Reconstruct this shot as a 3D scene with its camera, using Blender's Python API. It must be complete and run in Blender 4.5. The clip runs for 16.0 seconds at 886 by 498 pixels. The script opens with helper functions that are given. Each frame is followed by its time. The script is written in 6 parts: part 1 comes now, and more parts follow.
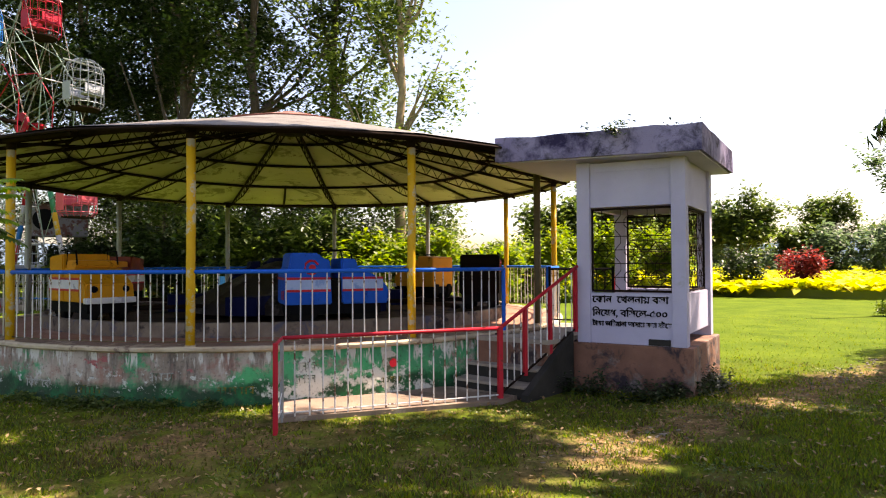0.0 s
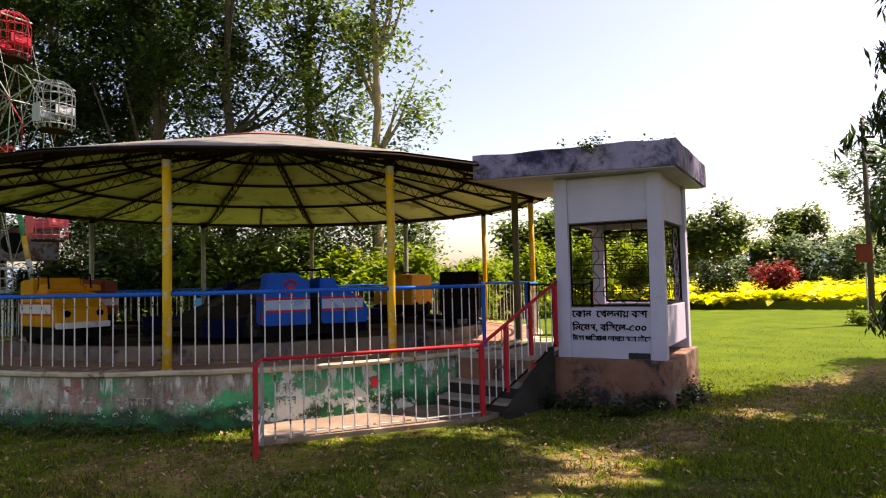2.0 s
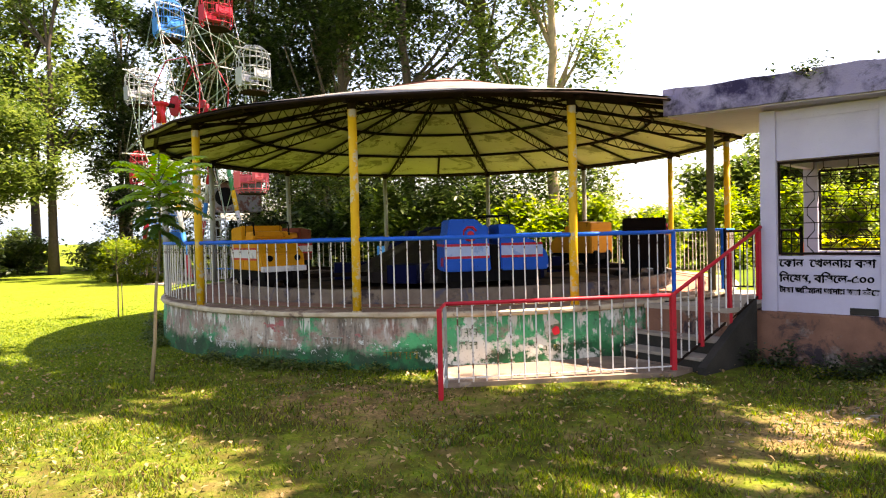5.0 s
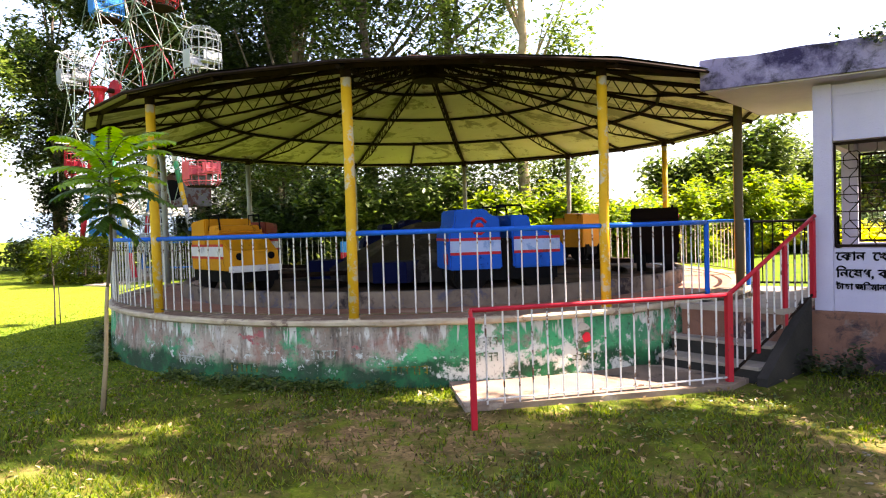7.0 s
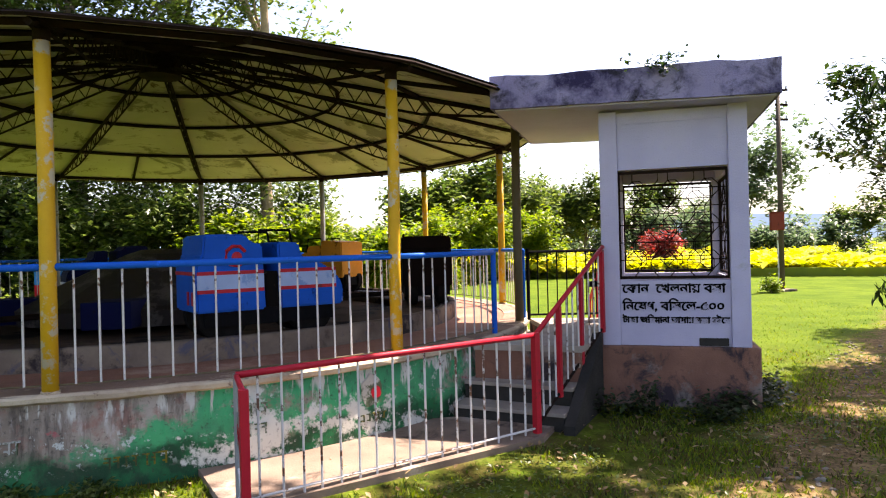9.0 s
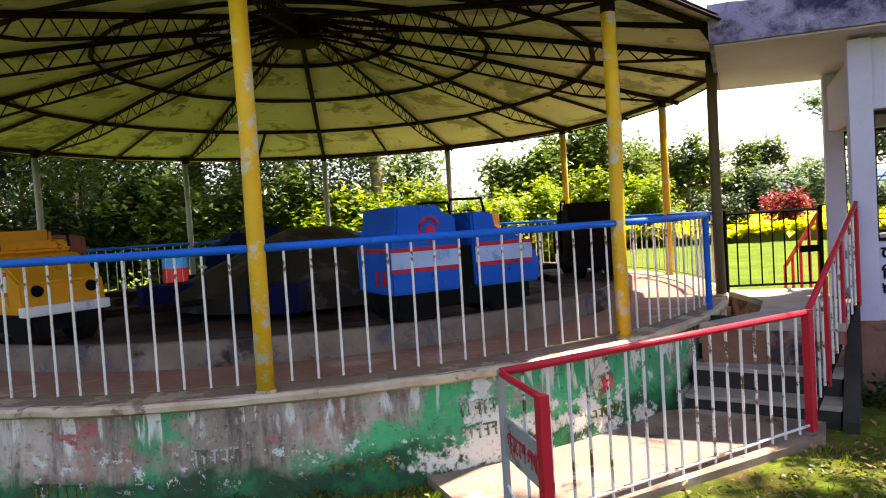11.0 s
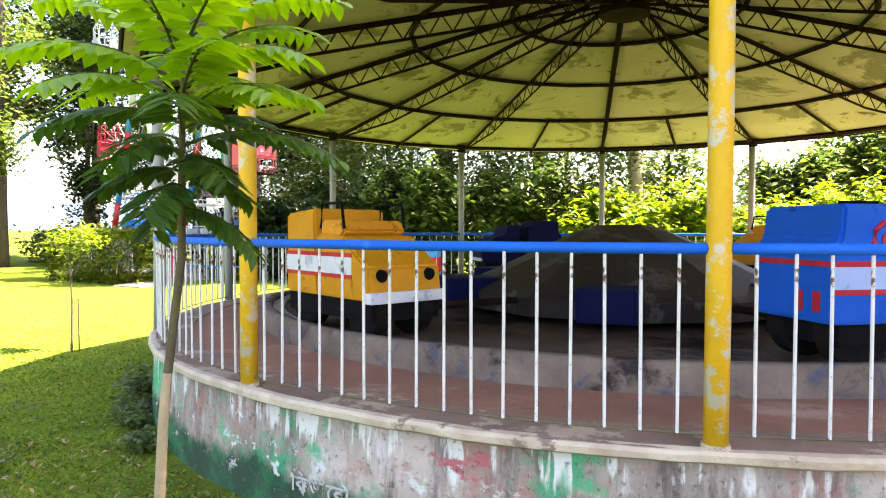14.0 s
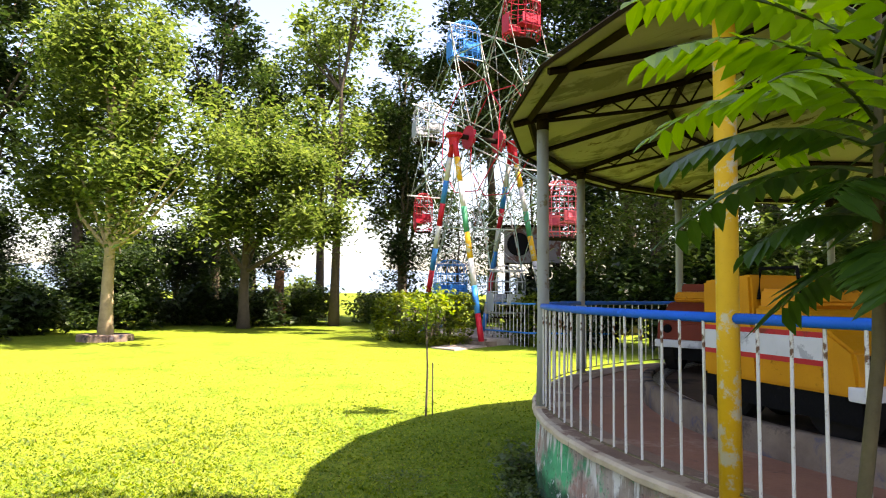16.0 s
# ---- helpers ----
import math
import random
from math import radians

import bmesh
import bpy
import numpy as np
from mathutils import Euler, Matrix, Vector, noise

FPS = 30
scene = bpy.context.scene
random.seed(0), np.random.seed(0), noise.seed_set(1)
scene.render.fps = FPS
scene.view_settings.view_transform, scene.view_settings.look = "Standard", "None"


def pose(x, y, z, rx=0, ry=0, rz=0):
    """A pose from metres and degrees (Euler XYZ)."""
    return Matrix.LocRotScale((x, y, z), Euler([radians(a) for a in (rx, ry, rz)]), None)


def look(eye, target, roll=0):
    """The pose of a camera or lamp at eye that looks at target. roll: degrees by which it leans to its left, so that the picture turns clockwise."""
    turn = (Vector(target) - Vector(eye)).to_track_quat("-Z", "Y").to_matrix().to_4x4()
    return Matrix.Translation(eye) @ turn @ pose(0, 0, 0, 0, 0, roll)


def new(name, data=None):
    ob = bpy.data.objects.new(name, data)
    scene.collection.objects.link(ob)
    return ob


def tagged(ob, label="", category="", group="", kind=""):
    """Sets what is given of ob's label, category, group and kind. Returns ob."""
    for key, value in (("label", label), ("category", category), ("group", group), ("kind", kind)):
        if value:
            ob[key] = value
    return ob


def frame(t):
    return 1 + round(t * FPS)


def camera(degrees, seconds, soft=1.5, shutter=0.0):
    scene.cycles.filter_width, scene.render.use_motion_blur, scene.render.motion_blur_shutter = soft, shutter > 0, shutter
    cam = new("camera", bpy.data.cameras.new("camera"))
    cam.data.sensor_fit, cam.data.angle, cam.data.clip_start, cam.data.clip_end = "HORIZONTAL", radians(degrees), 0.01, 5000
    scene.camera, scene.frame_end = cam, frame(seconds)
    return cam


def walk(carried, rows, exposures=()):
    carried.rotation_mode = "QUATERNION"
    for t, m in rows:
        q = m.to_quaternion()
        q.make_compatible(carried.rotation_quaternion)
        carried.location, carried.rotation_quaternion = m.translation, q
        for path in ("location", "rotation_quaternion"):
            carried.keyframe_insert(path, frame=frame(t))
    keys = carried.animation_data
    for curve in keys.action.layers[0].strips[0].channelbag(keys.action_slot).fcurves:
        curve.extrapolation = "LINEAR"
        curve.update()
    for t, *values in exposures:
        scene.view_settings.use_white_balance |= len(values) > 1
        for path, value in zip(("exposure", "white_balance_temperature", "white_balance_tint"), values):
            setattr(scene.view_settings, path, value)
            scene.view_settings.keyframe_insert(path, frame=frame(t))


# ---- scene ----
cam = camera(67.7, 16.0, 1.12)
PATH = [
    (0, (-0.192, 1.024, 1.598), (-0.262, 3.023, 1.641), -0.3),
    (0.5, (-0.222, 1.037, 1.625), (-0.236, 3.037, 1.669), -0.7),
    (1, (-0.224, 1.029, 1.616), (-0.22, 3.026, 1.71), -1.0),
    (1.5, (-0.219, 1.027, 1.616), (-0.234, 3.025, 1.702), -1.2),
    (2, (-0.223, 1.022, 1.598), (-0.223, 3.02, 1.693), -1.3),
    (2.5, (-0.214, 1.02, 1.589), (-0.298, 3.016, 1.694), -1.0),
    (3, (-0.272, 1.053, 1.561), (-0.515, 3.036, 1.646), -1.5),
    (3.5, (-0.247, 1.053, 1.58), (-0.569, 3.027, 1.605), -2.1),
    (4, (-0.242, 1.061, 1.554), (-0.62, 3.025, 1.58), -1.6),
    (4.5, (-0.167, 1.117, 1.607), (-0.676, 3.051, 1.615), -0.3),
    (5, (-0.343, 1.242, 1.552), (-0.86, 3.173, 1.508), -1.4),
    (5.2, (-0.399, 1.315, 1.501), (-0.962, 3.234, 1.457), -1.5),
    (7.5, (-1.414, 2.564, 1.572), (-1.561, 4.558, 1.508), -2.0),
    (8, (-1.452, 2.917, 1.596), (-1.119, 4.888, 1.655), -4.3),
    (10.3, (-2.265, 4.218, 1.567), (-1.816, 6.164, 1.457), -0.5),
    (10.5, (-2.367, 4.315, 1.578), (-1.971, 6.272, 1.463), -3.1),
    (11, (-2.592, 4.501, 1.589), (-2.41, 6.491, 1.513), -3.6),
    (11.5, (-2.815, 4.763, 1.591), (-2.8, 6.763, 1.549), -5.2),
    (12, (-3.032, 4.913, 1.583), (-3.242, 6.9, 1.511), -1.6),
    (12.5, (-3.261, 5.04, 1.614), (-3.478, 7.028, 1.668), -5.0),
    (13, (-3.47, 5.141, 1.604), (-3.715, 7.125, 1.607), -1.8),
    (13.5, (-3.652, 5.33, 1.615), (-4.012, 7.296, 1.682), -3.5),
    (14, (-3.848, 5.449, 1.593), (-4.288, 7.399, 1.535), 0.1),
    (14.5, (-4.149, 5.485, 1.616), (-4.749, 7.39, 1.512), -3.1),
    (15, (-4.447, 5.522, 1.605), (-5.352, 7.304, 1.528), -2.2),
    (15.5, (-4.809, 5.652, 1.606), (-5.964, 7.282, 1.7), -2.3),
    (16, (-5.091, 5.705, 1.615), (-6.264, 7.32, 1.749), 0.7),
]
walk(cam, [(t, look(eye, target, roll)) for t, eye, target, roll in PATH],
     [(t, stops, kelvin, 25) for t, stops, kelvin in (
         (0, 1.85, 7450), (0.5, 1.68, 7450), (1, 1.5, 7600), (2.8, 1.48, 7600), (3.5, 1.9, 7850), (4, 2.05, 8050), (5.2, 2.55, 8050),
         (7.5, 2.68, 6900), (8, 2.28, 6750), (10.5, 2.0, 6950), (11, 2.35, 6950), (12.5, 3.15, 6800), (13, 3.38, 6750),
         (14.5, 3.5, 7000), (15.2, 2.9, 7000), (16, 2.5, 7250))])

# ---- world, sun ----
SUN_DIR = Vector((1.70, 0.62, 3.13)).normalized()
world = bpy.data.worlds.new("world")
scene.world = world
world.use_nodes = True
wn = world.node_tree.nodes
sky = wn.new("ShaderNodeTexSky")
sky.sky_type = "NISHITA"
sky.sun_disc = False
sky.sun_elevation = math.asin(SUN_DIR.z)
sky.sun_rotation = math.atan2(SUN_DIR.x, SUN_DIR.y)
sky.dust_density = 2.0
sky.air_density = 1.0
sky.ozone_density = 0.3
world.node_tree.links.new(sky.outputs[0], wn["Background"].inputs[0])
wn["Background"].inputs[1].default_value = 0.095
sun = new("sun", bpy.data.lights.new("sun", "SUN"))
sun.data.energy = 5.0
sun.data.angle = radians(0.6)
sun.data.color = (1.0, 0.93, 0.80)
sun.matrix_world = look(SUN_DIR * 60, (0, 0, 0))


# ---- materials ----
def material(name, base, second=None, amount=0.5, scale=4.0, rough=0.7, metal=0.0, bump=0.15, fine=60.0,
             stain=None, stain_scale=1.2, stain_cut=0.55, per_object=0.0, stain2=None, stain2_cut=0.6, stain2_scale=3.0, spec=0.4, soft=0.04):
    """A painted or natural surface: two tones by noise, an optional patchy stain or peel, fine relief."""
    m = bpy.data.materials.new(name)
    m.use_nodes = True
    n, link = m.node_tree.nodes, m.node_tree.links.new
    bsdf = n["Principled BSDF"]
    co = n.new("ShaderNodeTexCoord")

    def noise_tex(sc, detail=6.0, r=0.6):
        t = n.new("ShaderNodeTexNoise")
        t.inputs["Scale"].default_value, t.inputs["Detail"].default_value, t.inputs["Roughness"].default_value = sc, detail, r
        link(co.outputs["Object"], t.inputs["Vector"])
        return t

    def ramp(src, lo, hi):
        r = n.new("ShaderNodeMapRange")
        r.inputs[1].default_value, r.inputs[2].default_value = lo, hi
        link(src, r.inputs[0])
        return r.outputs[0]

    def mix(fac, a, b):
        x = n.new("ShaderNodeMix")
        x.data_type = "RGBA"
        for k, v in ((6, a), (7, b)):
            if isinstance(v, tuple):
                x.inputs[k].default_value = (*v, 1)
            else:
                link(v, x.inputs[k])
        link(fac, x.inputs[0])
        return x.outputs[2]

    second = second or tuple(c * 0.6 for c in base)
    big = noise_tex(scale)
    col = mix(ramp(big.outputs[0], 0.5 - amount / 2, 0.5 + amount / 2), base, second)
    small = noise_tex(fine, 4.0)
    dark = mix(ramp(small.outputs[0], 0.62, 0.8), col, tuple(c * 0.6 for c in base))
    col = dark
    if stain:
        s = noise_tex(stain_scale, 9.0, 0.7)
        col = mix(ramp(s.outputs[0], stain_cut, stain_cut + soft), col, stain)
    if stain2:
        s = noise_tex(stain2_scale, 9.0, 0.7)
        s.inputs["Distortion"].default_value = 0.6
        col = mix(ramp(s.outputs[0], stain2_cut, stain2_cut + 0.01 + soft), col, stain2)
    if per_object:
        info = n.new("ShaderNodeObjectInfo")
        hsv = n.new("ShaderNodeHueSaturation")
        link(ramp(info.outputs["Random"], 0, 1), hsv.inputs["Value"])
        mr = hsv.inputs["Value"].links[0].from_node
        mr.inputs[3].default_value, mr.inputs[4].default_value = 1 - per_object, 1 + per_object
        link(col, hsv.inputs["Color"])
        col = hsv.outputs[0]
    link(col, bsdf.inputs["Base Color"])
    link(ramp(small.outputs[0], 0.2, 0.8), bsdf.inputs["Roughness"])
    rr = bsdf.inputs["Roughness"].links[0].from_node
    rr.inputs[3].default_value, rr.inputs[4].default_value = max(rough - 0.15, 0.05), min(rough + 0.15, 1)
    bsdf.inputs["Metallic"].default_value = metal
    bsdf.inputs["Specular IOR Level"].default_value = spec
    if bump:
        b = n.new("ShaderNodeBump")
        b.inputs["Strength"].default_value, b.inputs["Distance"].default_value = bump, 0.02
        link(small.outputs[0], b.inputs["Height"])
        link(b.outputs[0], bsdf.inputs["Normal"])
    return m


def leaf_material(name, a, b, gloss=0.45, through_light=0.5):
    """Leaves: every leaf its own shade, light passing through."""
    m = bpy.data.materials.new(name)
    m.use_nodes = True
    n, link = m.node_tree.nodes, m.node_tree.links.new
    bsdf, out = n["Principled BSDF"], n["Material Output"]
    geo = n.new("ShaderNodeNewGeometry")
    x = n.new("ShaderNodeMix")
    x.data_type = "RGBA"
    x.inputs[6].default_value, x.inputs[7].default_value = (*a, 1), (*b, 1)
    link(geo.outputs["Random Per Island"], x.inputs[0])
    link(x.outputs[2], bsdf.inputs["Base Color"])
    bsdf.inputs["Roughness"].default_value = gloss
    bsdf.inputs["Specular IOR Level"].default_value = 0.35
    tr = n.new("ShaderNodeBsdfTranslucent")
    g = n.new("ShaderNodeHueSaturation")
    g.inputs["Saturation"].default_value, g.inputs["Value"].default_value = 1.1, 1.8
    link(x.outputs[2], g.inputs["Color"])
    link(g.outputs[0], tr.inputs["Color"])
    s = n.new("ShaderNodeMixShader")
    s.inputs[0].default_value = through_light
    link(bsdf.outputs[0], s.inputs[1])
    link(tr.outputs[0], s.inputs[2])
    link(s.outputs[0], out.inputs["Surface"])
    return m


def plain_paint(name, col, rough=0.5, metal=0.0, worn=(0.12, 0.08, 0.05), cut=0.62, sc=7.0, spec=0.25):
    return material(name, col, tuple(c * 0.72 for c in col), 0.6, 3.0, rough, metal, 0.12, 90.0, stain=worn, stain_scale=sc, stain_cut=cut, spec=spec)


M_YELLOW = plain_paint("yellow_paint", (0.70, 0.40, 0.012), 0.55, worn=(0.48, 0.42, 0.30), cut=0.53, sc=4.0)
M_GREYPOLE = plain_paint("grey_pole_paint", (0.30, 0.31, 0.30), 0.55, worn=(0.16, 0.13, 0.08), cut=0.58, sc=5.0)
# dark tone of the thin bottom bars, also pole 11 with its shade coloured in
M_DARKPOLE = plain_paint("shaded_pole_dark_bar", (0.13, 0.10, 0.05), 0.6)
M_BLUE = plain_paint("blue_paint", (0.002, 0.12, 0.60), 0.5, worn=(0.006, 0.14, 0.70), cut=0.6, spec=0.12)
M_RED = plain_paint("red_paint", (0.52, 0.015, 0.03), 0.45, worn=(0.20, 0.02, 0.02), cut=0.6)
M_WHITEBAR = plain_paint("white_bar_paint", (0.68, 0.66, 0.63), 0.55, worn=(0.13, 0.065, 0.038), cut=0.55, sc=6.0)
M_IRON = material("dark_iron", (0.008, 0.006, 0.005), (0.026, 0.015, 0.010), 0.5, 5.0, 0.9, 0.0, spec=0.06)
M_BLACK = plain_paint("black_paint", (0.005, 0.005, 0.006), 0.8, worn=(0.02, 0.016, 0.014), spec=0.08)
M_RUBBER = material("black_rubber", (0.006, 0.006, 0.006), (0.014, 0.012, 0.011), 0.5, 6.0, 0.95, spec=0.06)
M_SHEET = material("cream_underside_sheet", (0.50, 0.49, 0.34), (0.34, 0.34, 0.23), 0.5, 0.9, 0.7, stain=(0.12, 0.085, 0.05),
                   stain_scale=2.6, stain_cut=0.605, stain2=(0.19, 0.19, 0.115), stain2_cut=0.53, stain2_scale=1.1, spec=0.2)
M_ROOFTOP = material("galvanised_roof_sheet", (0.16, 0.15, 0.135), (0.10, 0.097, 0.088), 0.5, 2.0, 0.7, 0.0, stain=(0.07, 0.06, 0.05), stain_scale=1.6, stain_cut=0.56)
M_CAP = material("faded_red_roof_cap", (0.24, 0.075, 0.06), (0.17, 0.08, 0.065), 0.5, 1.2, 0.9, 0.0, stain=(0.22, 0.19, 0.16), stain_scale=1.8, stain_cut=0.54, spec=0.15, soft=0.08)
M_FLOOR = material("reddish_concrete_floor", (0.36, 0.165, 0.095), (0.20, 0.095, 0.062), 0.5, 1.5, 0.8, stain=(0.40, 0.25, 0.17), stain_scale=1.3, stain_cut=0.56, stain2=(0.085, 0.052, 0.04), stain2_cut=0.60, stain2_scale=2.2, bump=0.25, spec=0.3, soft=0.10)
M_RIM = material("worn_cement_edge", (0.30, 0.19, 0.125), (0.16, 0.10, 0.068), 0.5, 3.0, 0.85, stain=(0.40, 0.30, 0.20), stain_scale=2.5, stain_cut=0.56, bump=0.4)
M_EDGE = material("pale_chipped_edge", (0.58, 0.50, 0.35), (0.33, 0.24, 0.16), 0.5, 4.0, 0.85, stain=(0.20, 0.14, 0.10), stain_scale=3.5, stain_cut=0.58, bump=0.4)
M_CONCRETE = material("grey_concrete", (0.25, 0.19, 0.14), (0.10, 0.072, 0.055), 0.5, 2.5, 0.95, stain=(0.035, 0.026, 0.026), stain_scale=1.7, stain_cut=0.53, stain2=(0.085, 0.080, 0.105), stain2_cut=0.55, bump=0.4, soft=0.08, spec=0.1)
M_STEP = material("worn_cement_step", (0.36, 0.31, 0.25), (0.22, 0.18, 0.145), 0.5, 3.0, 0.85, bump=0.3)
M_LANDING = material("trodden_cement", (0.27, 0.195, 0.14), (0.13, 0.09, 0.065), 0.5, 2.6, 0.9, stain=(0.36, 0.29, 0.22), stain_scale=1.7, stain_cut=0.55, stain2=(0.06, 0.042, 0.03), stain2_cut=0.57, stain2_scale=2.8, bump=0.4, soft=0.08)
M_TRACK = material("worn_track_steel", (0.42, 0.40, 0.41), (0.20, 0.17, 0.16), 0.5, 1.2, 0.30, 0.85, 0.05, 60.0, stain=(0.09, 0.055, 0.04), stain_scale=0.9, stain_cut=0.50, soft=0.12, spec=0.5)
M_RISER = material("dark_riser", (0.02, 0.02, 0.017), (0.045, 0.04, 0.034), 0.5, 3.0, 0.9, bump=0.3, spec=0.15)
M_WHITEWALL = material("whitewashed_plaster", (0.52, 0.495, 0.61), (0.37, 0.345, 0.46), 0.6, 1.3, 0.85, stain=(0.38, 0.36, 0.36), stain_scale=2.0, stain_cut=0.62, stain2=(0.22, 0.20, 0.21), stain2_cut=0.70, stain2_scale=5.0, bump=0.25, soft=0.08)
M_SLAB = material("mildewed_concrete_slab", (0.36, 0.33, 0.47), (0.20, 0.17, 0.30), 0.5, 1.1, 0.95, stain=(0.035, 0.028, 0.075), stain_scale=1.5, stain_cut=0.47, stain2=(0.02, 0.018, 0.024), stain2_cut=0.53, stain2_scale=4.0, bump=0.5, soft=0.14, spec=0.15)
M_PIT = material("dark_brown_floor", (0.10, 0.062, 0.044), (0.045, 0.030, 0.022), 0.5, 1.6, 0.9, stain=(0.012, 0.009, 0.008), stain_scale=1.1, stain_cut=0.52, spec=0.08, soft=0.10)
M_PLINTH = material("reddish_stained_plinth", (0.28, 0.135, 0.085), (0.12, 0.055, 0.036), 0.5, 2.0, 0.9, stain=(0.20, 0.165, 0.14), stain_scale=2.4, stain_cut=0.54, stain2=(0.032, 0.022, 0.026), stain2_cut=0.50, stain2_scale=3.0, bump=0.35, soft=0.10)


def wall_material():
    """The platform wall: green paint worn to grey and brownish plaster, pale flaking patches, a sun patch in the
    colour.
    """
    m = bpy.data.materials.new("worn_green_painted_plaster")
    m.use_nodes = True
    n, link = m.node_tree.nodes, m.node_tree.links.new
    bsdf = n["Principled BSDF"]
    co = n.new("ShaderNodeTexCoord")

    def tex(sc, detail=8.0, r=0.65, squash=(1, 1, 1)):
        mp = n.new("ShaderNodeMapping")
        mp.inputs["Scale"].default_value = squash
        link(co.outputs["Object"], mp.inputs["Vector"])
        t = n.new("ShaderNodeTexNoise")
        t.inputs["Scale"].default_value, t.inputs["Detail"].default_value, t.inputs["Roughness"].default_value = sc, detail, r
        link(mp.outputs[0], t.inputs["Vector"])
        return t.outputs[0]

    def band(src, lo, hi):
        r = n.new("ShaderNodeMapRange")
        r.inputs[1].default_value, r.inputs[2].default_value = lo, hi
        link(src, r.inputs[0])
        return r.outputs[0]

    def mix(fac, a, b):
        x = n.new("ShaderNodeMix")
        x.data_type = "RGBA"
        for k, v in ((6, a), (7, b)):
            if isinstance(v, tuple):
                x.inputs[k].default_value = (*v, 1)
            else:
                link(v, x.inputs[k])
        link(fac, x.inputs[0])
        return x.outputs[2]

    def math_node(op, a, b):
        x = n.new("ShaderNodeMath")
        x.operation = op
        for k, v in ((0, a), (1, b)):
            if isinstance(v, (int, float)):
                x.inputs[k].default_value = v
            else:
                link(v, x.inputs[k])
        x.use_clamp = True
        return x.outputs[0]

    sep = n.new("ShaderNodeSeparateXYZ")
    link(co.outputs["Object"], sep.inputs[0])
    plaster = mix(band(tex(1.6), 0.35, 0.65), (0.42, 0.35, 0.27), (0.21, 0.165, 0.12))
    plaster = mix(band(tex(5.0), 0.5, 0.62), plaster, (0.30, 0.165, 0.12))
    plaster = mix(band(tex(2.2, 9.0, 0.7, (3.4, 3.4, 0.9)), 0.55, 0.66), plaster, (0.47, 0.42, 0.36))
    streak = tex(1.7, 9.0, 0.7, (4.2, 4.2, 0.7))
    plaster = mix(math_node("MULTIPLY", band(streak, 0.52, 0.66), 0.8), plaster, (0.075, 0.062, 0.048))
    # the freshly painted stretch lies beside the stairs, brightened for the sun there
    fresh_sunlit = math_node("MULTIPLY", band(sep.outputs[0], -3.2, -2.2), band(sep.outputs[0], 0.9, 0.2))
    cut = n.new("ShaderNodeMapRange")
    link(fresh_sunlit, cut.inputs[0])
    cut.inputs[3].default_value, cut.inputs[4].default_value = 0.535, 0.42
    g = math_node("SUBTRACT", math_node("ADD", tex(1.35, 10.0, 0.72), math_node("MULTIPLY", band(sep.outputs[2], 0.45, 0.10), 0.05)), cut.outputs[0])
    green = mix(band(tex(3.0), 0.4, 0.6), (0.014, 0.36, 0.13), (0.02, 0.23, 0.10))
    col = mix(math_node("MULTIPLY", band(g, 0.0, 0.07), 0.9), plaster, green)
    low = band(math_node("ADD", sep.outputs[2], math_node("MULTIPLY", tex(2.6), 0.5)), 0.53, 0.45)
    lowgreen = mix(band(tex(4.0), 0.38, 0.54), (0.014, 0.15, 0.052), (0.016, 0.055, 0.025))
    col = mix(math_node("MULTIPLY", low, 0.95), col, lowgreen)
    # pale flakes thicken low beside the stairs, standing in for sunlight
    flake_sun_cut = n.new("ShaderNodeMapRange")
    link(fresh_sunlit, flake_sun_cut.inputs[0])
    flake_sun_cut.inputs[3].default_value, flake_sun_cut.inputs[4].default_value = 0.66, 0.565
    low_sun = math_node("MULTIPLY", math_node("MULTIPLY", band(sep.outputs[2], 0.46, 0.26), band(sep.outputs[0], -2.9, -2.0)), math_node("MULTIPLY", band(sep.outputs[0], -0.6, -1.2), 0.10))
    p = math_node("SUBTRACT", math_node("ADD", tex(3.3, 10.0, 0.7), low_sun), flake_sun_cut.outputs[0])
    col = mix(band(p, 0.0, 0.05), col, (0.60, 0.60, 0.52))
    fleck = math_node("MULTIPLY", band(tex(8.0, 8.0, 0.75), 0.585, 0.60), math_node("MULTIPLY", band(sep.outputs[2], 0.10, 0.2), band(sep.outputs[2], 0.45, 0.32)))
    col = mix(fleck, col, (0.50, 0.52, 0.45))
    drip = math_node("MULTIPLY", band(tex(2.4, 5.0, 0.6, (4.0, 4.0, 0.45)), 0.52, 0.56), band(math_node("ADD", sep.outputs[2], math_node("MULTIPLY", tex(4.0, 4.0, 0.5, (3.0, 3.0, 0.4)), 0.5)), 0.70, 0.76))
    col = mix(drip, col, (0.56, 0.54, 0.45))
    r = math_node("SUBTRACT", tex(2.4, 8.0, 0.7, (1.0, 1.0, 1.4)), 0.64)
    col = mix(band(r, 0.0, 0.03), col, (0.36, 0.11, 0.10))
    col = mix(math_node("MULTIPLY", band(tex(26.0, 5.0, 0.7), 0.56, 0.68), 0.7), col, (0.045, 0.04, 0.03))
    link(col, bsdf.inputs["Base Color"])
    bsdf.inputs["Roughness"].default_value = 0.85
    bsdf.inputs["Specular IOR Level"].default_value = 0.25
    b = n.new("ShaderNodeBump")
    b.inputs["Strength"].default_value, b.inputs["Distance"].default_value = 0.5, 0.02
    link(math_node("ADD", tex(30.0), math_node("MULTIPLY", tex(3.3, 10.0, 0.7), 1.0)), b.inputs["Height"])
    link(b.outputs[0], bsdf.inputs["Normal"])
    return m


M_WALL = wall_material()


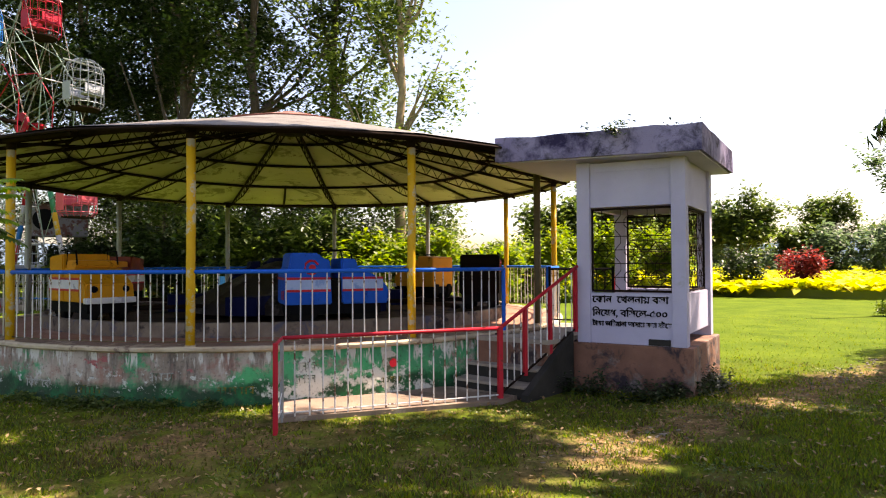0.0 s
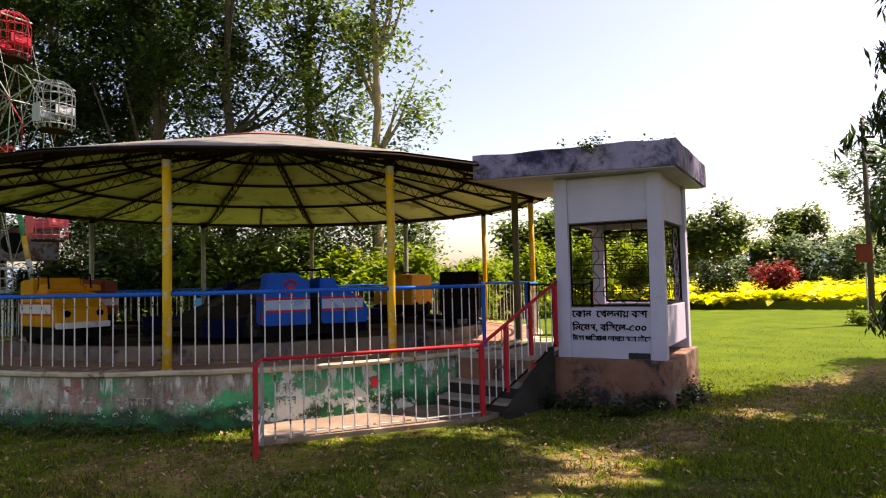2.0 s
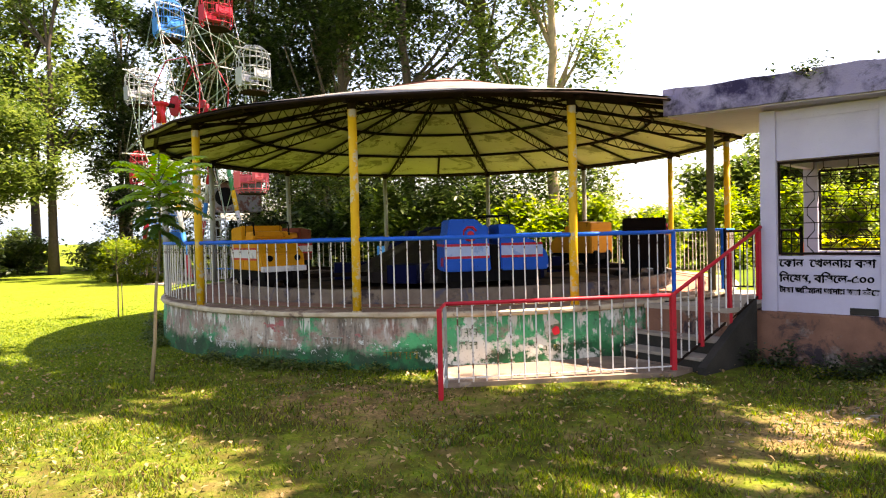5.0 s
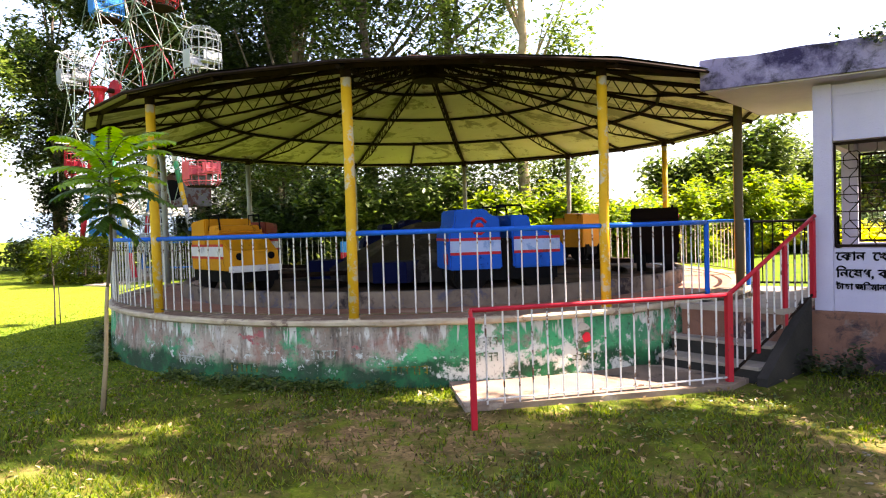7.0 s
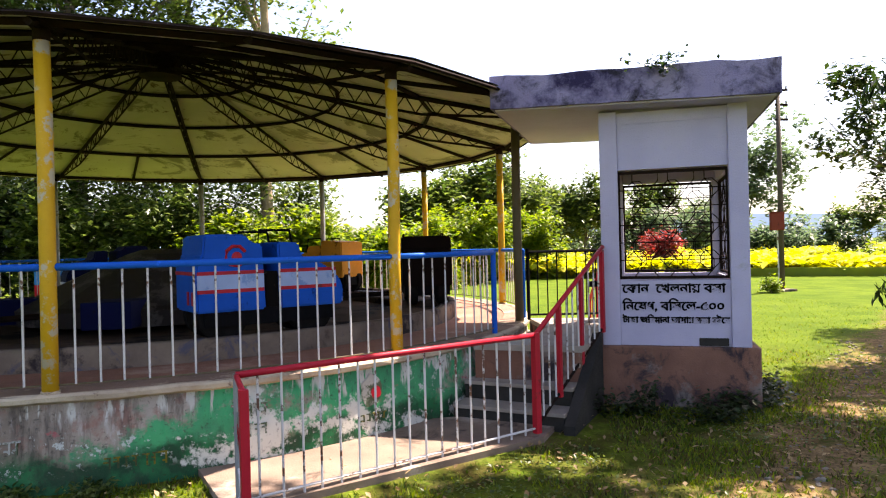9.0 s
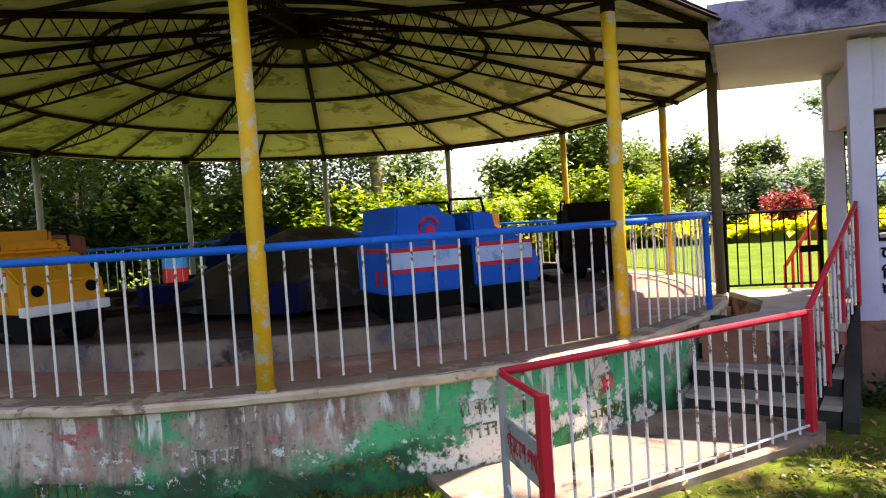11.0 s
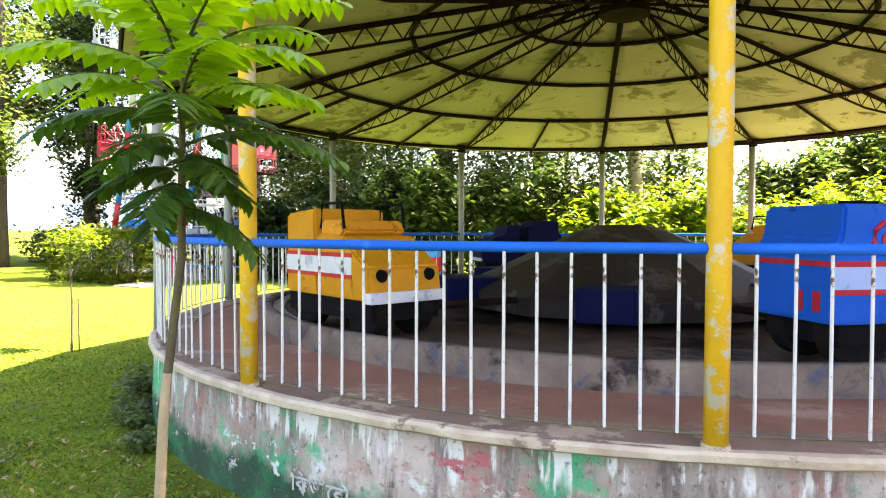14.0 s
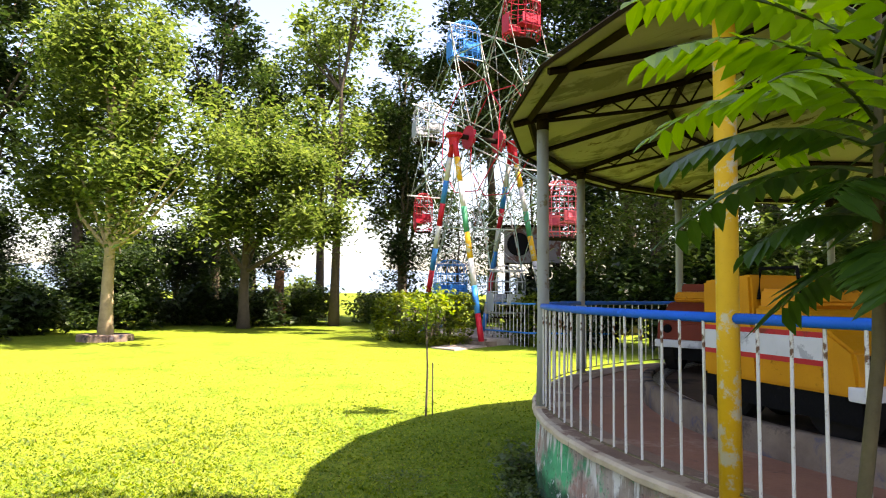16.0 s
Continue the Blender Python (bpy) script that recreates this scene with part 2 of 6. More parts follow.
def ground_material():
    """Short lawn with bare earth, a trodden path and leaf litter; shade is mixed into the forecourt grass."""
    m = bpy.data.materials.new("lawn_and_earth")
    m.use_nodes = True
    n, link = m.node_tree.nodes, m.node_tree.links.new
    bsdf = n["Principled BSDF"]
    co = n.new("ShaderNodeTexCoord")

    def tex(sc, detail=8.0, r=0.65):
        t = n.new("ShaderNodeTexNoise")
        t.inputs["Scale"].default_value, t.inputs["Detail"].default_value, t.inputs["Roughness"].default_value = sc, detail, r
        link(co.outputs["Object"], t.inputs["Vector"])
        return t.outputs[0]

    def band(src, lo, hi):
        r = n.new("ShaderNodeMapRange")
        r.inputs[1].default_value, r.inputs[2].default_value = lo, hi
        link(src, r.inputs[0])
        return r.outputs[0]

    def mix(fac, a, b):
        x = n.new("ShaderNodeMix")
        x.data_type = "RGBA"
        for k, v in ((6, a), (7, b)):
            if isinstance(v, tuple):
                x.inputs[k].default_value = (*v, 1)
            else:
                link(v, x.inputs[k])
        link(fac, x.inputs[0])
        return x.outputs[2]

    def math_node(op, a, b):
        x = n.new("ShaderNodeMath")
        x.operation = op
        for k, v in ((0, a), (1, b)):
            if isinstance(v, (int, float)):
                x.inputs[k].default_value = v
            else:
                link(v, x.inputs[k])
        return x.outputs[0]

    sep = n.new("ShaderNodeSeparateXYZ")
    link(co.outputs["Object"], sep.inputs[0])
    X, Y = sep.outputs[0], sep.outputs[1]
    grass = mix(band(tex(0.35), 0.35, 0.65), (0.075, 0.145, 0.012), (0.15, 0.19, 0.014))
    grass = mix(math_node("MULTIPLY", band(tex(9.0), 0.42, 0.66), 0.6), grass, (0.04, 0.085, 0.007))
    grass = mix(band(tex(38.0), 0.5, 0.62), grass, (0.19, 0.20, 0.03))
    grass = mix(math_node("MULTIPLY", band(tex(55.0), 0.55, 0.70), 0.55), grass, (0.03, 0.06, 0.006))
    grass = mix(math_node("MULTIPLY", band(tex(0.8, 7.0, 0.7), 0.50, 0.62), 0.55), grass, (0.06, 0.10, 0.008))
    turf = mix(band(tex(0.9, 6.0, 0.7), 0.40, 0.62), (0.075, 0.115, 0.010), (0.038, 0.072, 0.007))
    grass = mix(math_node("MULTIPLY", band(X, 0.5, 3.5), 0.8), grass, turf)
    # forecourt grass and litter are toned darker to deepen the tree's shade
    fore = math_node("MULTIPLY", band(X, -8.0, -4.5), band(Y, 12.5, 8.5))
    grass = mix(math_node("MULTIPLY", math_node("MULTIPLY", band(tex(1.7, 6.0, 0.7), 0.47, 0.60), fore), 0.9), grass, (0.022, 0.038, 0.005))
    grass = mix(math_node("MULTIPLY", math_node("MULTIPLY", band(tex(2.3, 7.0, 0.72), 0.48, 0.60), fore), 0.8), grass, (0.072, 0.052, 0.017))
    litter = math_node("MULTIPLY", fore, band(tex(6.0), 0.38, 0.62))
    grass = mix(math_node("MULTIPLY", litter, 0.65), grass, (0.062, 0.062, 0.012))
    earth = mix(band(tex(7.0), 0.4, 0.65), (0.25, 0.17, 0.08), (0.10, 0.066, 0.03))
    earth = mix(band(tex(26.0), 0.52, 0.64), earth, (0.04, 0.03, 0.018))
    # distance from the trodden line that leads past the kiosk
    wob = math_node("MULTIPLY", math_node("SUBTRACT", tex(0.5), 0.5), 1.5)
    d = math_node("ABSOLUTE", math_node("ADD", math_node("SUBTRACT", math_node("MULTIPLY", X, 0.62), math_node("MULTIPLY", Y, 0.78)), math_node("ADD", 4.75, wob)), 0)
    path = math_node("MULTIPLY", band(d, 0.75, 0.32), band(X, -0.2, 0.8))
    path = math_node("MULTIPLY", path, band(tex(3.6), 0.36, 0.5))
    # bare patch by the foot of the stairs
    bx, by = math_node("SUBTRACT", X, -2.6), math_node("SUBTRACT", Y, 7.0)
    rr = math_node("ADD", math_node("MULTIPLY", bx, bx), math_node("MULTIPLY", math_node("MULTIPLY", by, by), 2.2))
    bare = math_node("MULTIPLY", band(rr, 2.2, 0.3), band(tex(3.0), 0.42, 0.55))
    patchy = math_node("MULTIPLY", band(tex(1.1), 0.50, 0.62), math_node("MULTIPLY", math_node("MULTIPLY", band(Y, 11.0, 7.5), band(X, -7.0, -3.0)), 0.6))
    e = math_node("MAXIMUM", math_node("MAXIMUM", path, bare), patchy)
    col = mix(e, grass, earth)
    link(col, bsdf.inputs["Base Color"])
    bsdf.inputs["Roughness"].default_value = 0.95
    bsdf.inputs["Specular IOR Level"].default_value = 0.03
    b = n.new("ShaderNodeBump")
    b.inputs["Strength"].default_value, b.inputs["Distance"].default_value = 0.6, 0.03
    link(tex(24.0), b.inputs["Height"])
    link(b.outputs[0], bsdf.inputs["Normal"])
    return m


M_GROUND = ground_material()
M_STONE = material("pale_stone_chips", (0.26, 0.23, 0.18), (0.06, 0.05, 0.04), 0.9, 1.3, 0.9, bump=0.3)
M_BARK = material("brown_bark", (0.10, 0.075, 0.052), (0.055, 0.042, 0.030), 0.5, 6.0, 0.9, bump=0.6, fine=30.0)
M_BARKPALE = material("pale_bark", (0.36, 0.28, 0.16), (0.20, 0.15, 0.09), 0.5, 5.0, 0.9, bump=0.5, fine=30.0)
M_LEAFDARK = leaf_material("dark_green_leaves", (0.006, 0.017, 0.005), (0.030, 0.053, 0.011), 0.42, through_light=0.26)
M_LEAF = leaf_material("green_leaves", (0.020, 0.046, 0.007), (0.125, 0.165, 0.038), 0.36, 0.42)
M_LEAFBRIGHT = leaf_material("bright_green_leaves", (0.06, 0.115, 0.012), (0.18, 0.22, 0.022))
# the haze of distance is put into these paler leaf colours
M_LEAFHAZE = leaf_material("haze_tinted_leaves", (0.055, 0.09, 0.045), (0.09, 0.13, 0.06))
M_LEAFRED = leaf_material("dark_red_leaves", (0.10, 0.02, 0.02), (0.20, 0.035, 0.03))
M_GRASS = leaf_material("grass_blades", (0.032, 0.080, 0.008), (0.19, 0.235, 0.016), 0.6, 0.45)
M_DRYGRASS = leaf_material("dry_grass_blades", (0.035, 0.028, 0.008), (0.14, 0.115, 0.026), 0.7, 0.3)
M_DRY = leaf_material("dry_fallen_leaves", (0.20, 0.12, 0.05), (0.33, 0.24, 0.12), 0.7, 0.2)
M_YELLOWHEDGE = leaf_material("yellow_hedge_leaves", (0.55, 0.48, 0.01), (0.35, 0.40, 0.03), 0.7, 0.4)


# ---- builders ----
def part(name, bm, mat, parent=None, label="", smooth=False):
    me = bpy.data.meshes.new(name)
    bm.normal_update()
    bm.to_mesh(me)
    bm.free()
    me.materials.append(mat)
    if smooth:
        for p in me.polygons:
            p.use_smooth = True
    ob = new(name, me)
    ob.parent = parent
    if label:
        ob["label"] = label
    return ob


def joined(name, mesh, parent=None, label=""):
    ob = new(name, mesh)
    ob.parent = parent
    if label:
        ob["label"] = label
    return ob


def thing(name, m=None):
    ob = new(name)
    ob.empty_display_size = 0.1
    if m is not None:
        ob.matrix_basis = m
    return ob


def box(bm, lo, hi, m=None, bevel=0.0):
    r = bmesh.ops.create_cube(bm, size=1.0)
    c = [(a + b) / 2 for a, b in zip(lo, hi)]
    s = [b - a for a, b in zip(lo, hi)]
    for v in r["verts"]:
        v.co = Vector((c[0] + v.co.x * s[0], c[1] + v.co.y * s[1], c[2] + v.co.z * s[2]))
    if bevel:
        edges = list({e for v in r["verts"] for e in v.link_edges})
        g = bmesh.ops.bevel(bm, geom=edges, offset=bevel, segments=2, affect="EDGES", profile=0.7)
        vs = list({v for f in g["faces"] for v in f.verts} | {v for v in r["verts"] if v.is_valid})
    else:
        vs = r["verts"]
    if m is not None:
        bmesh.ops.transform(bm, matrix=m, verts=vs)
    return bm


def tube(bm, points, radius, sides=8, taper=None, closed=False):
    """A round bar through the points; taper gives the radius at each one."""
    pts = [Vector(p) for p in points]
    rings = []
    k = len(pts)
    for i, p in enumerate(pts):
        a, b = (pts[i - 1], pts[(i + 1) % k]) if closed else (pts[max(i - 1, 0)], pts[min(i + 1, k - 1)])
        d = (b - a).normalized()
        up = Vector((0, 0, 1)) if abs(d.z) < 0.95 else Vector((1, 0, 0))
        u = d.cross(up).normalized()
        v = u.cross(d)
        r = taper[i] if taper else radius
        rings.append([bm.verts.new(p + (u * math.cos(t) + v * math.sin(t)) * r) for t in (2 * math.pi * j / sides for j in range(sides))])
    n = k if closed else k - 1
    for i in range(n):
        a, b = rings[i], rings[(i + 1) % k]
        for j in range(sides):
            bm.faces.new((a[j], b[j], b[(j + 1) % sides], a[(j + 1) % sides]))
    if not closed:
        bm.faces.new(rings[0])
        bm.faces.new(rings[-1][::-1])
    return bm


def prism(bm, outline, z0, z1):
    """An upright prism over a plan outline."""
    lo = [bm.verts.new((x, y, z0)) for x, y in outline]
    hi = [bm.verts.new((x, y, z1)) for x, y in outline]
    k = len(outline)
    bm.faces.new(hi)
    bm.faces.new(lo[::-1])
    for i in range(k):
        bm.faces.new((lo[i], lo[(i + 1) % k], hi[(i + 1) % k], hi[i]))
    return bm


def lathe(bm, profile, sides=96, a0=0.0, a1=360.0, centre=(0, 0)):
    """Turns a (radius, height) outline round the upright axis."""
    full = abs(a1 - a0) >= 360
    cols = []
    n = sides if full else sides + 1
    for i in range(n):
        a = radians(a0 + (a1 - a0) * i / sides)
        cols.append([bm.verts.new((centre[0] + r * math.cos(a), centre[1] + r * math.sin(a), z)) for r, z in profile])
    for i in range(sides):
        a, b = cols[i], cols[(i + 1) % n]
        for j in range(len(profile) - 1):
            bm.faces.new((a[j], b[j], b[j + 1], a[j + 1]))
    return bm


def B():
    return bmesh.new()


CX, CY, RP = -3.5, 13.4, 5.0
FLOOR_Z = 0.66


def polar(r, deg, z=0.0):
    a = radians(deg)
    return Vector((CX + r * math.cos(a), CY + r * math.sin(a), z))

# ---- ground ----
def build_ground():
    bm = B()
    xs = [-900, -300, -120, -60] + [x * 1.0 for x in range(-40, 31)] + [60, 120, 300, 900]
    ys = [-600, -100, -30] + [y * 1.0 for y in range(-5, 46)] + [80, 150, 400, 1500]
    vs = [[bm.verts.new((x, y, (noise.noise((x * 0.3, y * 0.3, 0)) * 0.03 if abs(x) < 41 and -6 < y < 46 else 0))) for x in xs] for y in ys]
    for j in range(len(ys) - 1):
        for i in range(len(xs) - 1):
            bm.faces.new((vs[j][i], vs[j][i + 1], vs[j + 1][i + 1], vs[j + 1][i]))
    tagged(part("ground", bm, M_GROUND, smooth=True), "short green lawn with bare earth and trodden path, forecourt shade toned in", "ground", kind="structure")


build_ground()


# ---- round platform ----
def build_platform():
    top = thing("round_platform", Matrix.Translation((CX, CY, 0)))
    tagged(top, "round raised concrete ride platform with worn green painted wall", "platform", kind="structure")
    bm = lathe(B(), [(5.02, -0.3), (5.02, 0.2), (5.0, 0.6), (4.2, 0.6)], 144)
    wall = part("wall", bm, M_WALL, top, "flaking green and white painted plaster with sunlight coloured in beside the stairs", True)
    wall.matrix_basis = Matrix.Identity(4)
    # coordinates of the paint follow the site
    wall.data.transform(Matrix.Translation((CX, CY, 0)))
    wall.location = (-CX, -CY, 0)
    bm = lathe(B(), [(4.70, FLOOR_Z - 0.02), (4.70, FLOOR_Z + 0.010), (5.02, FLOOR_Z + 0.004)], 180)
    part("rim", bm, M_RIM, top, "worn brown cement edge")
    bm = lathe(B(), [(4.985, FLOOR_Z + 0.0075), (5.03, FLOOR_Z + 0.006), (5.046, FLOOR_Z - 0.010), (5.044, FLOOR_Z - 0.040), (4.99, FLOOR_Z - 0.066)], 260)
    for v in bm.verts:
        v.co.z += noise.noise(v.co * 4.1) * 0.007 + noise.noise(v.co * 14.0) * 0.006
        v.co.xy *= 1 + noise.noise(v.co * 3.3 + Vector((9, 0, 0))) * 0.0022 + noise.noise(v.co * 17.0) * 0.0012
    part("edge_strip", bm, M_EDGE, top, "pale chipped cement lip")
    bm = lathe(B(), [(0.0, FLOOR_Z), (4.8, FLOOR_Z)], 96)
    part("floor_slab", bm, M_FLOOR, top, "reddish brown concrete")
    bm = lathe(B(), [(4.05, FLOOR_Z - 0.01), (4.05, FLOOR_Z + 0.17), (4.035, FLOOR_Z + 0.188), (3.96, FLOOR_Z + 0.19), (3.95, FLOOR_Z + 0.175), (3.95, FLOOR_Z + 0.02)], 180)
    for v in bm.verts:
        v.co.z += noise.noise(v.co * 5.0) * 0.006 * (v.co.z > FLOOR_Z + 0.1)
    part("ring_kerb", bm, M_CONCRETE, top, "stained low concrete ring", True)
    part("inner_floor", lathe(B(), [(3.96, FLOOR_Z + 0.03), (0.0, FLOOR_Z + 0.03)], 64), M_PIT, top, "dark brown floor inside the ring")
    bm = lathe(B(), [(3.949, FLOOR_Z + 0.12), (3.949, FLOOR_Z + 0.13), (3.22, FLOOR_Z + 0.13), (3.20, FLOOR_Z + 0.115), (3.20, FLOOR_Z + 0.02)], 144)
    part("running_ledge", bm, M_PIT, top, "brown concrete ledge inside the ring")
    bm = lathe(B(), [(3.944, FLOOR_Z + 0.125), (3.944, FLOOR_Z + 0.152), (3.83, FLOOR_Z + 0.148), (3.83, FLOOR_Z + 0.125)], 144)
    for v in bm.verts:
        v.co.z += noise.noise(v.co * 1.7) * 0.004
    part("track_strip", bm, M_TRACK, top, "flat worn bright steel track strip")


build_platform()

# pole 11 takes a dark colour for the shade it stands in
POLE_COL = {8: M_YELLOW, 9: M_YELLOW, 10: M_YELLOW, 11: M_DARKPOLE, 0: M_YELLOW, 1: M_YELLOW}


POLE_ANGLE = {4: 123.4, 5: 154.2}


def eave(r):
    """Height of the roof sheet above the plan radius r."""
    return 4.46 - 0.252 * r


def build_pavilion():
    top = thing("pavilion_roof", Matrix.Translation((CX, CY, 0)))
    tagged(top, "twelve-sided sheet metal pavilion roof on painted steel poles", "pavilion", kind="structure")
    RE = 5.27
    corners = [radians(2 + 15 * k) for k in range(24)]

    def sheet(name, r0, r1, off, mat, label):
        bm = B()
        rows = []
        rs = [r0 + (r1 - r0) * i / 6 for i in range(7)]
        for r in rs:
            rows.append([bm.verts.new((r * math.cos(a), r * math.sin(a), eave(r) + off + (0.02 * noise.noise((r * 2, a * 3, 1)) if r > 0.3 else 0))) for a in corners])
        for i in range(6):
            for j in range(24):
                bm.faces.new((rows[i][j], rows[i + 1][j], rows[i + 1][(j + 1) % 24], rows[i][(j + 1) % 24]))
        return part(name, bm, mat, top, label)

    sheet("ceiling_sheet", 0.05, RE - 0.02, -0.02, M_SHEET, "cream painted underside with peeling patches")
    sheet("roof_sheet", 0.05, RE, 0.015, M_ROOFTOP, "grey sheet metal")
    bm = B()
    for i in range(12):
        a0, a1 = radians(2 + 30 * i), radians(32 + 30 * i)
        p = [Vector((1.4 * math.cos(a), 1.4 * math.sin(a), eave(1.4) + 0.016)) for a in (a0, a1)]
        q = [Vector((1.4 * math.cos(a), 1.4 * math.sin(a), eave(1.4) + 0.045)) for a in (a0, a1)]
        ap = Vector((0, 0, eave(0) + 0.045))
        v = [bm.verts.new(x) for x in (p[0], p[1], q[1], q[0])]
        w = bm.verts.new(ap)
        bm.faces.new(v)
        bm.faces.new((v[3], v[2], w))
    part("roof_cap", bm, M_CAP, top, "faded reddish cap sheets")
    # edge strip
    for i in range(24):
        a0, a1 = corners[i], corners[(i + 1) % 24]
        p0, p1 = Vector((RE * math.cos(a0), RE * math.sin(a0), eave(RE) - 0.012)), Vector((RE * math.cos(a1), RE * math.sin(a1), eave(RE) - 0.012))
        part("edge_angle", tube(B(), [p0, p1], 0.018, 4), M_IRON, top)
    # trusses from each pole to the middle, lighter rafters between them
    for i in range(12):
        a = radians(2 + 30 * i)
        c = Vector((math.cos(a), math.sin(a), 0))
        bm = B()
        up = lambda r: c * r + Vector((0, 0, eave(r) - 0.06))
        lo = lambda r: c * r + Vector((0, 0, eave(r) - 0.06 - 0.20 * min(1, max(0.15, (5.0 - r) / 1.2))))
        tube(bm, [up(0.1), up(RE - 0.05)], 0.031, 4)
        tube(bm, [lo(0.1), lo(3.8), lo(5.0)], 0.017, 4)
        rs = [0.35 + 0.27 * k for k in range(17)]
        for k, r in enumerate(rs[:-1]):
            tube(bm, [up(r), lo(r + 0.135)], 0.008, 4)
            tube(bm, [lo(r + 0.135), up(r + 0.27)], 0.008, 4)
        part("truss", bm, M_IRON, top)
        a = radians(17 + 30 * i)
        c = Vector((math.cos(a), math.sin(a), 0))
        part("rafter", tube(B(), [c * 3.76 + Vector((0, 0, eave(3.76) - 0.055)), c * (RE - 0.05) + Vector((0, 0, eave(RE - 0.05) - 0.055))], 0.026, 4), M_IRON, top)
    for r in (1.3, 2.46, 3.76, 5.08):
        bm = B()
        pts = [Vector((r * math.cos(a), r * math.sin(a), eave(r) - 0.045)) for a in corners]
        tube(bm, pts, 0.03 if r < 4.9 else 0.034, 4, closed=True)
        part("purlin_ring", bm, M_IRON, top)
    part("crown_ring", lathe(B(), [(0.0, eave(0) - 0.42), (0.28, eave(0) - 0.40), (0.28, eave(0) - 0.05), (0.0, eave(0) - 0.05)], 20), M_IRON, top)
    for i in range(12):
        a = POLE_ANGLE.get(i, 2 + 30 * i)
        p = Vector((4.97 * math.cos(radians(a)), 4.97 * math.sin(radians(a)), 0))
        post = thing("pole")
        post.parent = top
        post.location = p
        lean = [(random.uniform(-1, 1) * 0.008, random.uniform(-1, 1) * 0.008, FLOOR_Z + (3.03 - FLOOR_Z) * q / 3) for q in (1, 2)]
        bm = tube(B(), [(0, 0, FLOOR_Z), *lean, (0, 0, 3.03)], 0.052, 14)
        part("shaft", bm, POLE_COL.get(i, M_GREYPOLE), post, smooth=True)
        bm = tube(B(), [(0, 0, 3.03), (0, 0, eave(4.97) - 0.05)], 0.054, 14)
        part("head_sleeve", bm, M_IRON, post, "dark top of the pole", True)
        bm = tube(B(), [(0, 0, FLOOR_Z), (0, 0, FLOOR_Z + 0.025)], 0.060, 14)
        part("foot", bm, M_EDGE, post, "cement collar")
        bm = box(B(), (-0.07, -0.07, eave(4.97) - 0.085), (0.07, 0.07, eave(4.97) - 0.045))
        part("head_plate", bm, M_IRON, post)


build_pavilion()


def build_railing():
    """The railing runs in lengths from pole to pole."""
    R = 4.97
    spans = [(2 + 30 * k, 32 + 30 * k) for k in range(10)] + [(302, 320.3)] + [(-22.5, 2)]
    bar = bpy.data.meshes.new("baluster")
    bm = tube(B(), [(0, 0, FLOOR_Z + 0.06), (0, 0, 1.5)], 0.0079, 6)
    bm.to_mesh(bar)
    bm.free()
    bar.materials.append(M_WHITEBAR)
    for a0, a1 in spans:
        top = tagged(thing("railing"), "blue pipe handrail on thin white steel bars", "railing", "platform railing")
        n = max(2, round((a1 - a0) / 5))
        pts = [polar(R, a0 + (a1 - a0) * i / n, 1.515) for i in range(n + 1)]
        part("handrail", tube(B(), pts, 0.026, 10), M_BLUE, top, smooth=True)
        pts = [polar(R, a0 + (a1 - a0) * i / n, FLOOR_Z + 0.06) for i in range(n + 1)]
        part("bottom_bar", tube(B(), pts, 0.0065, 6), M_DARKPOLE, top)
        k = round((a1 - a0) / 30 * 17)
        for i in range(1, k):
            ob = joined("baluster", bar, top)
            ob.location = polar(R, a0 + (a1 - a0) * (i + random.uniform(-0.06, 0.06)) / k, 0)
            ob.rotation_euler = (random.uniform(-0.006, 0.006), random.uniform(-0.006, 0.006), random.random() * 6)
        if abs(a1 - 320.3) < 0.1:
            part("end_post", tube(B(), [polar(R, a1, FLOOR_Z), polar(R, a1, 1.53)], 0.028, 10), M_BLUE, top)
        if abs(a0 + 22.5) < 0.1:
            part("end_post", tube(B(), [polar(R, a0, FLOOR_Z), polar(R, a0, 1.53)], 0.028, 10), M_BLUE, top)


build_railing()

# ---- kiosk, landing and stairs ----
ANG = -29.3
BOOTH = Matrix.Translation((1.34, 9.57, 0)) @ Matrix.Rotation(radians(ANG), 4, "Z")


